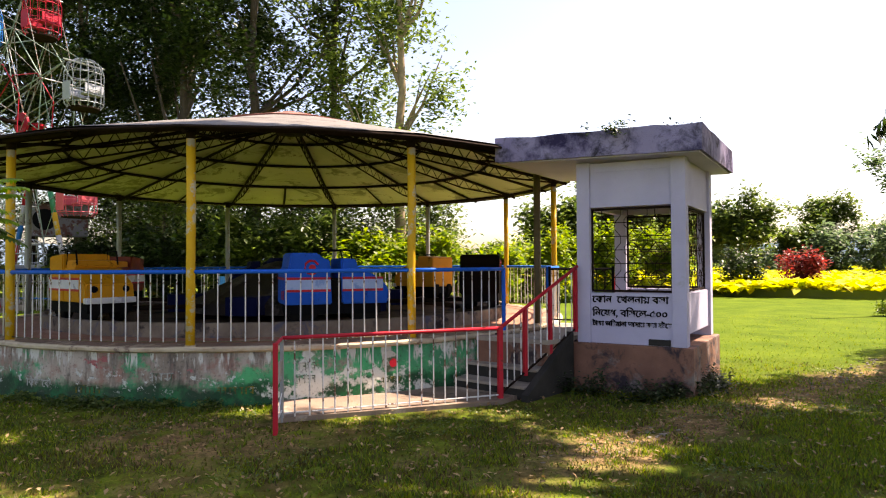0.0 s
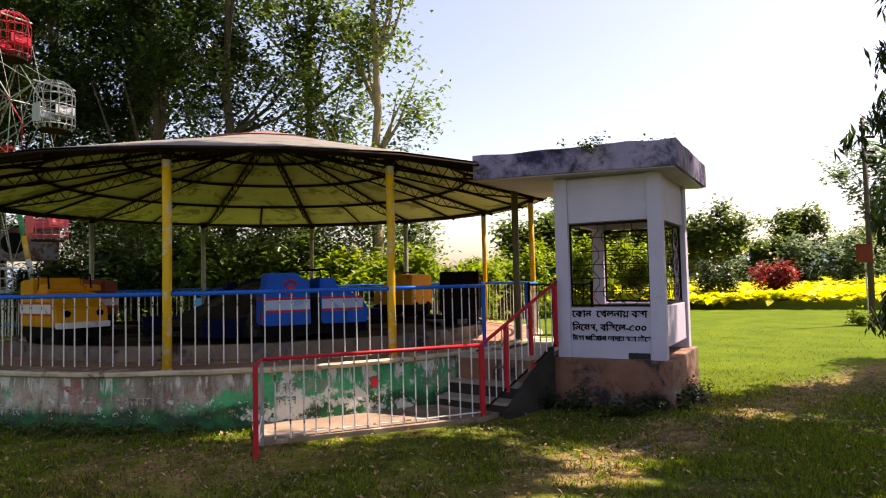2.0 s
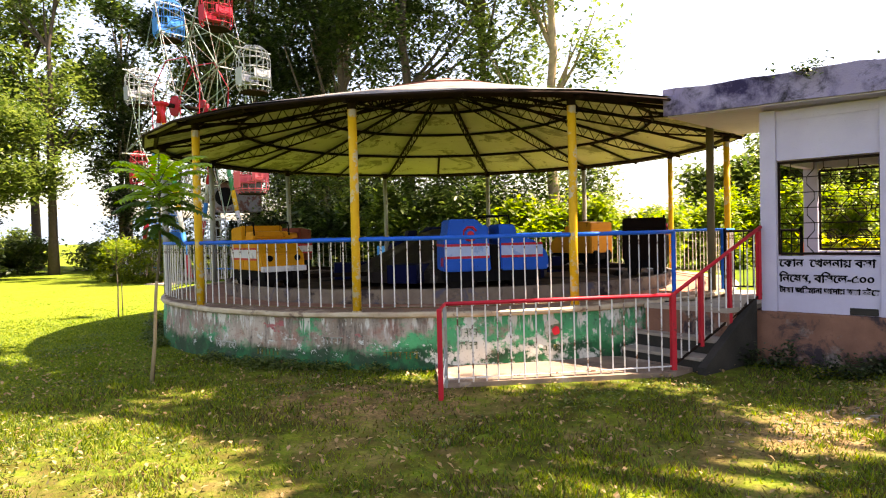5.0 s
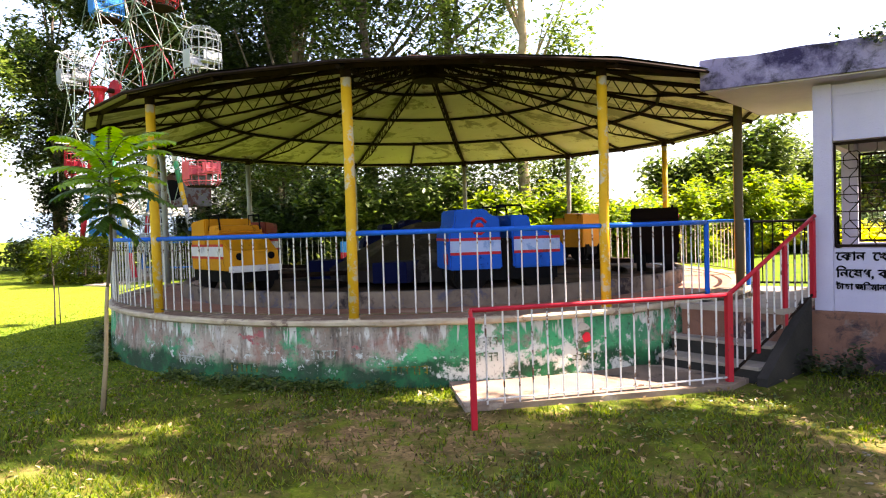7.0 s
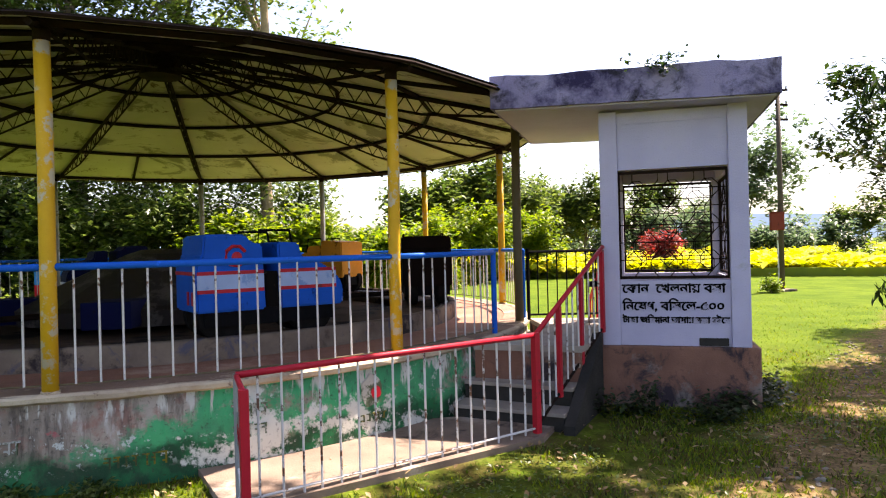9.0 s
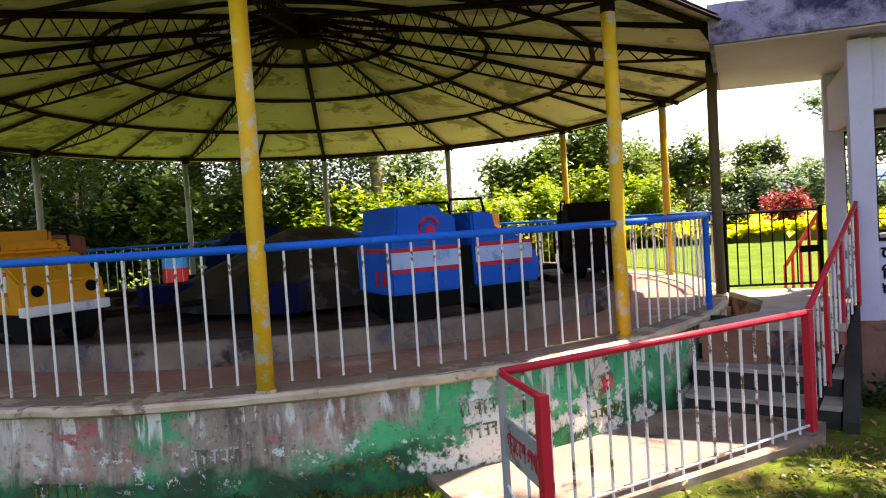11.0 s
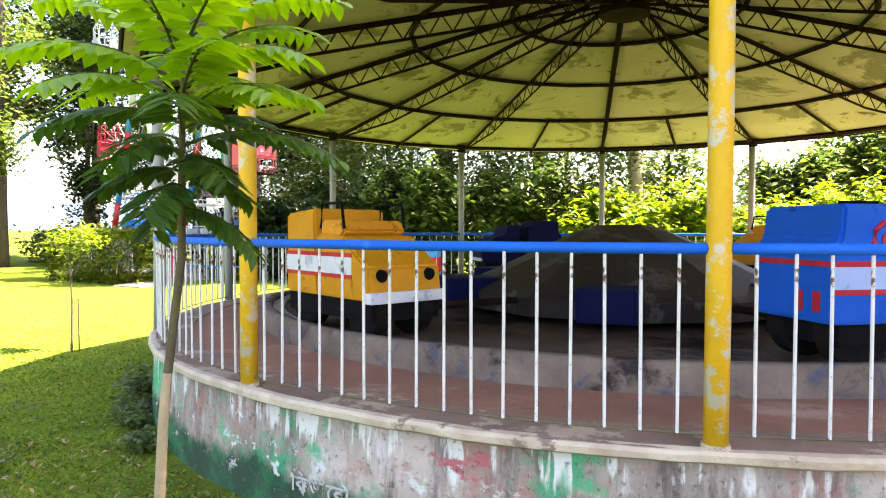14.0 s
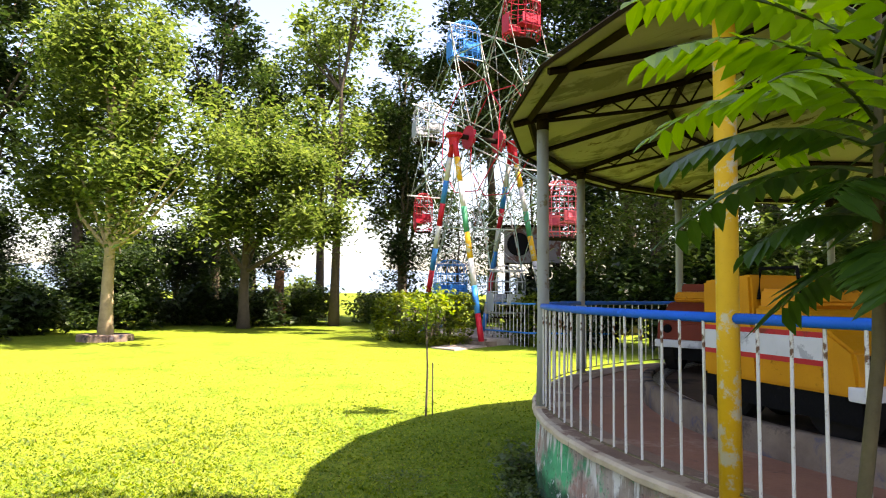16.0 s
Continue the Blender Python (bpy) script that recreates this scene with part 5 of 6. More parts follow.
def hills():
    top = tagged(thing("backdrop"), "hills on the horizon tinted blue-green for haze, left part added", "hills", kind="structure")
    # distance haze is mixed into the hill colour
    m = material("haze_tinted_hill", (0.10, 0.15, 0.21), (0.13, 0.18, 0.23), 0.5, 0.004, 1.0, bump=0.0, spec=0.0)
    bm = B()
    lo, hi = [], []
    for i in range(81):
        a = radians(-115 + 190 * i / 80)
        # the rise on the left is added to cover the low sky
        h = 18 + 40 * max(0, noise.noise((i * 0.11, 3.3, 0)) + 0.25) + 55 * math.exp(-((i - 63) / 6) ** 2) + 60 / (1 + math.exp((i - 38) / 3)) + 6 * noise.noise((i * 0.9, 1, 0))
        lo.append(bm.verts.new((2400 * math.sin(a), 2400 * math.cos(a), -20)))
        hi.append(bm.verts.new((2600 * math.sin(a), 2600 * math.cos(a), h)))
    for i in range(80):
        bm.faces.new((lo[i], lo[i + 1], hi[i + 1], hi[i]))
    part("ridge", bm, m, top, smooth=True)


hills()

# ---- big wheel ----
AXLE = Vector((0.427, 0.904, 0)).normalized()
WH = Matrix.Translation((-17.52, 25.20, 7.06)) @ Matrix(((AXLE.y, AXLE.x, 0, 0), (-AXLE.x, AXLE.y, 0, 0), (0, 0, 1, 0), (0, 0, 0, 1)))
M_GREENISH = plain_paint("pale_green_paint", (0.22, 0.32, 0.27), 0.5, worn=(0.25, 0.16, 0.12), cut=0.56)
M_CAGERED = plain_paint("cage_red", (0.46, 0.018, 0.04), 0.45)
M_CAGEBLUE = plain_paint("cage_blue", (0.02, 0.22, 0.62), 0.45)
M_CAGEWHITE = plain_paint("cage_white", (0.36, 0.39, 0.43), 0.45)
M_CAGEPINK = plain_paint("cage_pink", (0.62, 0.10, 0.13), 0.45)
M_WHITE = plain_paint("leg_white", (0.56, 0.56, 0.55), 0.5)
M_SPOKE = plain_paint("dull_spoke_paint", (0.30, 0.32, 0.31), 0.6, worn=(0.14, 0.07, 0.05), cut=0.52)
M_GREENP = plain_paint("leg_green", (0.03, 0.26, 0.12), 0.5)


def big_wheel():
    """x runs across the wheel's face, y along its axle, z up from the axle."""
    R = 4.88
    top = tagged(thing("ferris_wheel", WH), "hand-built steel big wheel with painted cage cabins", "big wheel")
    part("axle", tube(B(), [(0, -1.25, 0), (0, 1.25, 0)], 0.09, 10), M_IRON, top)
    for y in (-0.62, 0.62):
        part("hub_disc", tube(B(), [(0, y - 0.05, 0), (0, y + 0.05, 0)], 0.42, 14), M_CAGERED, top, "red hub disc")
        for k in range(8):
            a = radians(27.5 + 45 * k)
            c = Vector((math.sin(a), 0, math.cos(a)))
            s = Vector((math.cos(a), 0, -math.sin(a)))
            o = Vector((0, y, 0))
            part("spoke", tube(B(), [o + s * 0.22, o + c * R], 0.024, 6), M_SPOKE, top)
            part("spoke", tube(B(), [o - s * 0.22, o + c * R * 0.97], 0.019, 6), M_GREENISH, top)
            b = radians(72.5 + 45 * k)
            c2 = Vector((math.sin(b), 0, math.cos(b)))
            for f, m in ((0.42, M_CAGERED), (0.70, M_GREENISH)):
                part("rim_bar", tube(B(), [o + c * R * f, o + c2 * R * f], 0.021, 6), m, top)
            part("brace", tube(B(), [o + c * R * 0.70, o + c2 * R * 0.42], 0.013, 5), M_SPOKE, top)
            part("brace", tube(B(), [o + c * R * 0.97, o + c2 * R * 0.70], 0.013, 5), M_SPOKE, top)
            part("brace", tube(B(), [o + c2 * R * 0.97, o + c * R * 0.70], 0.013, 5), M_GREENISH, top)
    for k in range(8):
        a = radians(27.5 + 45 * k)
        c = Vector((math.sin(a), 0, math.cos(a)))
        part("pivot_bar", tube(B(), [c * R + Vector((0, -0.75, 0)), c * R + Vector((0, 0.75, 0))], 0.03, 6), M_WHITE, top)
        part("spacer", tube(B(), [c * R * 0.7 + Vector((0, -0.62, 0)), c * R * 0.7 + Vector((0, 0.62, 0))], 0.02, 6), M_WHITE, top)
    # supports: two frames of banded legs
    for y in (-1.22, 1.22):
        for x in (-2.05, 2.05):
            foot, head = Vector((x, y * 1.08, -6.95)), Vector((0, y, 0.05))
            bands = [M_RED, M_CAGEBLUE, M_WHITE, M_YELLOW, M_GREENP, M_WHITE, M_YELLOW, M_RED] if x > 0 else [M_CAGEBLUE, M_WHITE, M_RED, M_CAGEBLUE, M_WHITE, M_RED, M_CAGEBLUE, M_WHITE, M_RED]
            leg = thing("support_leg")
            leg.parent = top
            for i, m in enumerate(bands):
                f0, f1 = i / len(bands), (i + 1) / len(bands)
                part("band", tube(B(), [foot.lerp(head, f0), foot.lerp(head, f1)], 0.095, 12), m, leg, smooth=True)
        part("bearing_head", lathe(B(), [(0.0, -0.35), (0.16, -0.35), (0.20, -0.1), (0.30, -0.02), (0.30, 0.06), (0.12, 0.1), (0.0, 0.1)], 14, centre=(0, y)), M_RED, top, "red bearing head")
    cols = {0: M_CAGERED, 1: M_CAGEWHITE, 2: M_CAGEPINK, 3: M_CAGEWHITE, 4: M_CAGEBLUE, 5: M_CAGERED, 6: M_CAGEWHITE, 7: M_CAGEBLUE}
    names = {M_CAGERED: "red", M_CAGEWHITE: "white", M_CAGEBLUE: "blue", M_CAGEPINK: "pinkish red"}
    for k in range(8):
        a = radians(27.5 + 45 * k)
        m = cols[k]
        g = thing("cabin")
        g.parent = top
        g["label"] = names[m] + " round steel cage cabin"
        g.location = (math.sin(a) * R, 0, math.cos(a) * R)
        if k == 5:
            g.scale = (0.62, 0.62, 0.95)
        rr, h0 = 0.62, -1.55
        prof = [(0.0, 0.16), (0.30, 0.12), (0.52, -0.05), (rr, -0.35), (rr, h0 + 0.15), (0.5, h0)]
        for i in range(16):
            t = 2 * math.pi * i / 16
            pts = [(r * math.cos(t), r * math.sin(t), z) for r, z in prof]
            part("cage_bar", tube(B(), pts, 0.013, 4), m, g)
        for z, r in ((-0.05, 0.52), (-0.38, rr), (-0.72, rr), (-0.98, rr), (h0 + 0.15, rr)):
            part("hoop", tube(B(), [(r * math.cos(t), r * math.sin(t), z) for t in (2 * math.pi * q / 18 for q in range(18))], 0.014, 4, closed=True), m, g)
        part("cabin_floor", lathe(B(), [(0.0, h0 - 0.03), (0.5, h0 - 0.03), (0.5, h0 + 0.02), (0.0, h0 + 0.02)], 18), M_IRON, g)
        for s in (-1, 1):
            part("seat_back", box(B(), (s * 0.54 - 0.02, -0.34, -1.08), (s * 0.54 + 0.02, 0.34, -0.78), bevel=0.01), m, g)
            part("seat", box(B(), (min(s * 0.22, s * 0.54), -0.36, -1.14), (max(s * 0.22, s * 0.54), 0.36, -1.09), bevel=0.01), m, g)
        part("door_panel", box(B(), (-0.2, -0.645, -1.35), (0.2, -0.615, -0.75), bevel=0.01), m, g)


big_wheel()


M_HEDGE = leaf_material("hedge_leaves", (0.03, 0.06, 0.006), (0.17, 0.21, 0.016), 0.4, 0.35)
M_CABIN = plain_paint("weathered_cabin_sheet", (0.17, 0.16, 0.17), 0.7, worn=(0.09, 0.04, 0.03), cut=0.52, sc=2.5)


def wheel_yard():
    c = tagged(thing("machine_cabin", Matrix.Translation((-16.9, 27.4, 0)) @ Matrix.Rotation(radians(33), 4, "Z")), "weathered grey raised machine cabin with black disc for the shade inside a round opening", "cabin")
    part("body", box(B(), (-0.9, -0.6, 2.75), (1.1, 0.6, 4.05), bevel=0.02), M_CABIN, c)
    # the opening's inner shade is a black disc on the closed body
    part("opening", tube(B(), [(-0.42, -0.62, 3.42), (-0.42, -0.55, 3.42)], 0.42, 24), M_BLACK, c, "black disc for the shade inside a round opening")
    part("roof", box(B(), (-1.0, -0.75, 4.05), (1.2, 0.7, 4.12), bevel=0.01), M_IRON, c)
    for x in (-0.8, 1.0):
        for y in (-0.5, 0.5):
            part("leg", tube(B(), [(x, y, -0.1), (x, y, 2.76)], 0.06, 8), M_IRON, c)
    for (x0, y0), (x1, y1) in (((-23.0, 27.5), (-19.4, 25.4)), ((-17.0, 24.6), (-15.0, 23.9)), ((-15.0, 23.9), (-13.0, 25.5))):
        f = tagged(thing("wheel_fence"), "blue and white steel fence round the big wheel", "fence", "fence round the wheel")
        a, b = Vector((x0, y0, 0)), Vector((x1, y1, 0))
        for z in (1.32, 0.42):
            part("rail", tube(B(), [a + Vector((0, 0, z)), b + Vector((0, 0, z))], 0.028, 6), M_CAGEBLUE, f)
        n = int((b - a).length / 0.17)
        for i in range(n + 1):
            p = a.lerp(b, i / n)
            part("bar", tube(B(), [p + Vector((0, 0, -0.05)), p + Vector((0, 0, 1.32))], 0.014, 5), M_WHITEBAR, f)
    p = tagged(thing("wheel_pavement"), "pale cement path and base under the wheel", "pavement", kind="structure")
    part("base", prism(B(), [(-21.5, 24.8), (-16.2, 23.4), (-14.2, 28.2), (-20, 30)], -0.1, 0.2), M_STEP, p)
    part("path", prism(B(), [(-16.9, 21.4), (-15.9, 21.2), (-16.0, 23.6), (-17.2, 23.9)], -0.1, 0.03), M_STEP, p)
    part("step", prism(B(), [(-16.9, 23.1), (-16.0, 22.9), (-15.9, 23.5), (-16.9, 23.7)], -0.1, 0.14), M_CONCRETE, p)
    for i, (x, y, L, r) in enumerate(((-19.37, 23.18, 0.84, -18), (-17.60, 22.62, 0.84, -18), (-15.4, 25.0, 0.9, -15))):
        t = tagged(thing("clipped_hedge", Matrix.Translation((x, y, 0)) @ Matrix.Rotation(radians(r), 4, "Z")), "clipped yellow-green hedge before the wheel", "hedge", "hedges by the wheel")
        rng = np.random.default_rng(140 + i)
        n = int(700 * L)
        q = rng.uniform(-1, 1, (n, 3)) * np.array([L, 0.75, 0.68])
        ax = rng.choice([0, 1, 2, 2], n)
        q[np.arange(n), ax] = np.sign(q[np.arange(n), ax]) * np.array([L, 0.75, 0.68])[ax]
        q[:, 2] = q[:, 2] + 0.76 + 0.1 * np.sin(q[:, 0] * 3)
        joined("leaves", leaf_mesh("leaves", q, 0.06, 8, 0.085, M_HEDGE, 150 + i, 0.6), t)
        for k in range(5):
            xx = -L * 0.8 + 1.6 * L * k / 4
            part("stem", tube(B(), [(xx, 0, -0.1), (xx + 0.05, 0.05, 0.7), (xx - 0.05, 0, 1.2)], 0, 6, [0.04, 0.03, 0.01]), M_BARK, t)


wheel_yard()


def barrel(x, y):
    b = tagged(thing("barrel", Matrix.Translation((x, y, 0))), "blue, red and white painted barrel", "barrel")
    for z0, z1, m in ((0.0, 0.45, M_CAGEBLUE), (0.45, 0.85, M_RED), (0.85, 1.2, M_CAGEBLUE)):
        part("band", tube(B(), [(0, 0, z0), (0, 0, z1)], 0.34, 18), m, b)


barrel(-8.2, 23.0)


# ---- young tree beside the platform ----
M_SAPLEAF = leaf_material("young_tree_leaves", (0.022, 0.06, 0.008), (0.06, 0.12, 0.014), 0.4, 0.35)
M_SAPTOP = leaf_material("young_tree_top_leaves", (0.12, 0.23, 0.015), (0.21, 0.33, 0.025), 0.4, 0.5)


M_SAPBARK = material("young_bark", (0.10, 0.08, 0.038), (0.05, 0.04, 0.022), 0.5, 9.0, 0.85, bump=0.3)


def sapling():
    base = Vector((-5.30, 7.34, 0))
    top = tagged(thing("young_tree", Matrix.Translation(base)), "thin young tree with long feathery green leaves", "tree")
    pts = [(0, 0, -0.1), (0.045, 0.02, 0.5), (0.075, 0.02, 1.0), (0.13, 0.045, 1.5), (0.14, 0.04, 1.9), (0.15, 0.04, 2.26)]
    part("trunk", tube(B(), pts, 0, 10, [0.021, 0.017, 0.0155, 0.014, 0.011, 0.006]), M_SAPBARK, top, smooth=True)
    part("pale_sleeve", tube(B(), [(0.0, 0.0, 0.0), (0.042, 0.018, 0.45), (0.074, 0.019, 0.96), (0.088, 0.024, 1.12)], 0, 10, [0.025, 0.020, 0.0175, 0.0165]), M_BARKPALE, top, "pale lower bark", True)
    rnd = random.Random(77)
    for k in range(33):
        z = 1.66 + 0.58 * (k / 32) ** 0.75
        az = k * 2.399 + rnd.uniform(-0.2, 0.2)
        L = rnd.uniform(0.42, 0.58) * (0.50 if z < 1.86 else 0.95)
        rise = 0.10 + 0.95 * ((z - 1.66) / 0.58) + rnd.uniform(-0.12, 0.12)
        d = Vector((math.cos(az), math.sin(az), 0))
        s = Vector((-math.sin(az), math.cos(az), 0))
        spine = []
        for i in range(9):
            f = i / 8
            spine.append(Vector((0.14, 0.04, z)) + d * (L * f) + Vector((0, 0, L * (rise * f - 0.55 * f * f))))
        fr = thing("frond")
        fr.parent = top
        part("leaf_stalk", tube(B(), spine, 0, 5, [0.006 - 0.0005 * i for i in range(9)]), M_LEAF, fr)
        bm = B()
        n = 12
        for i in range(n):
            f = 0.16 + 0.84 * i / (n - 1)
            j = min(7, int(f * 8))
            p = spine[j].lerp(spine[j + 1], f * 8 - j)
            t = (spine[j + 1] - spine[j]).normalized()
            for sg in (-1, 1):
                out = (s * sg * 0.9 + t * 0.42 + Vector((0, 0, -0.22 + rnd.uniform(-0.15, 0.12)))).normalized()
                l = rnd.uniform(0.085, 0.115) * (1.1 - 0.5 * abs(f - 0.5))
                w = t * (l * 0.29)
                a, m1, m2, tip = p, p + out * l * 0.45, p + out * l * 0.8 + Vector((0, 0, -0.008)), p + out * l * 1.15 + Vector((0, 0, -0.022))
                vs = [bm.verts.new(q) for q in (a, m1 + w, m1 + Vector((0, 0, -0.006)), m1 - w, m2 + w * 0.65, m2 - w * 0.65, tip)]
                for face in ((0, 2, 1), (0, 3, 2), (1, 2, 4), (2, 3, 5), (4, 2, 6), (2, 5, 6)):
                    bm.faces.new([vs[q] for q in face])
        part("leaf_blade", bm, M_SAPTOP if z > 1.95 else M_SAPLEAF, fr)


sapling()


def staked_seedling():
    top = tagged(thing("seedling", Matrix.Translation((-10.42, 12.70, 0))), "small thin seedling tree on the lawn", "tree")
    part("trunk", tube(B(), [(0, 0, -0.1), (0.02, 0, 0.6), (-0.02, 0.02, 1.2), (0, 0, 1.45)], 0, 6, [0.016, 0.013, 0.009, 0.004]), M_BARK, top)
    for i in range(6):
        a = i * 1.1
        part("twig", tube(B(), [(0, 0, 0.95 + 0.06 * i), (0.2 * math.cos(a), 0.2 * math.sin(a), 1.2 + 0.06 * i)], 0.005, 5), M_BARK, top)
    joined("leaves", leaf_mesh("leaves", crown_centres([(0, 0, 1.42, 0.36, 0.36, 0.2)], 60, 91), 0.07, 7, 0.05, M_LEAFBRIGHT, 92), top)
    part("stake", tube(B(), [(0.05, 0.08, -0.05), (0.06, 0.06, 0.7)], 0.009, 6), M_BARK, top)


staked_seedling()

# tree base stone of the lawn tree
st = tagged(thing("tree_ring", Matrix.Translation((-25.85, 16.35, 0))), "low stone ring round the lawn tree", "stones")
for i in range(9):
    a = i * 0.7
    part("stone", box(B(), (-0.26, -0.16, -0.08), (0.26, 0.16, 0.22), Matrix.Translation((0.62 * math.cos(a), 0.62 * math.sin(a), 0)) @ Matrix.Rotation(a + 1.5, 4, "Z"), 0.05), M_CONCRETE, st)
tagged(part("tree_stump", tube(B(), [(-30.4, 27.0, -0.1), (-30.3, 27.0, 0.8), (-30.5, 27.1, 1.7), (-30.3, 27.0, 2.6)], 0, 9, [0.42, 0.30, 0.26, 0.2]), M_PLINTH, smooth=True), "reddish bare tree stump under the trees", "stump")

# ---- overhanging tree that shades the forecourt ----
tree("tree", "broad tree overhanging the forecourt", (10.0, 5.4, 0), 9, 0.35,
     [(-1.5, 3.6, 9.0, 2.8, 2.4, 1.7), (-5.0, 1.1, 9.3, 2.6, 2.6, 1.4), (-0.5, -0.4, 8.8, 2.8, 2.6, 1.9), (-6.8, -0.9, 9.8, 1.8, 1.8, 1.0), (-3.5, -1.9, 9.5, 2.0, 2.0, 1.2), (-7.4, 1.7, 10.0, 1.5, 1.5, 0.9), (-7.4, 3.8, 10.2, 2.4, 1.1, 0.8), (-10.6, 3.7, 10.4, 1.8, 1.0, 0.7), (-4.0, 3.6, 9.4, 2.0, 1.6, 1.2), (1.8, 4.4, 9.2, 2.0, 2.0, 1.4), (1.6, 2.2, 9.0, 2.4, 2.2, 1.4), (2.4, -3.0, 6.5, 3.5, 3.5, 2.2), (3.4, 1.0, 6.2, 2.6, 3.0, 2.0), (-12.6, 4.4, 11.2, 1.7, 1.1, 0.5), (2.8, 7.6, 9.0, 2.0, 2.2, 1.4), (2.2, 5.9, 8.2, 2.0, 2.0, 1.3), (-0.6, 5.3, 9.0, 1.5, 1.0, 0.9), (1.6, 5.6, 9.0, 1.8, 1.3, 1.0), (0.4, 4.4, 9.3, 1.6, 1.4, 1.0), (3.2, 5.0, 8.8, 2.0, 1.6, 1.2)], 4400, 26, 0.19, M_LEAFDARK, M_BARK, 31, spread=0.22, thick=1.0, gaps=((1.2, 6.8, 0.9), (0.5, 5.7, 0.75), (3.3, 8.5, 0.65), (-3.4, 4.7, 1.3), (-5.0, 5.0, 1.5), (-1.0, 5.7, 0.55), (-1.4, 8.2, 0.95), (-2.1, 8.35, 0.85)))


# ---- drooping tree beside the lawn ----
def mast_tree(base):
    top = tagged(thing("tree", Matrix.Translation(base)), "narrow dark tree with long drooping leaves", "tree")
    part("trunk", tube(B(), [(0, 0, -0.2), (0.05, 0, 3.0), (0, 0.05, 7.0), (0, 0, 11.0)], 0, 10, [0.14, 0.11, 0.08, 0.02]), M_BARK, top, smooth=True)
    blobs = [(0.1 * math.sin(k * 2.1), 0.1 * math.cos(k * 2.1), 1.1 + 0.85 * k, 0.80 - 0.03 * k, 0.80 - 0.03 * k, 0.6) for k in range(12)]
    for k, b in enumerate(blobs):
        a = k * 2.4
        part("limb", tube(B(), [(0, 0, b[2] + 0.3), (0.5 * math.cos(a), 0.5 * math.sin(a), b[2])], 0, 5, [0.025, 0.01]), M_BARK, top)
    joined("crown", leaf_mesh("crown", crown_centres(blobs, 520, 71), 0.09, 14, 0.058, M_LEAFDARK, 72, 0.6, 3.6, (-2.6, -0.5)), top)


mast_tree((6.85, 10.6, 0))

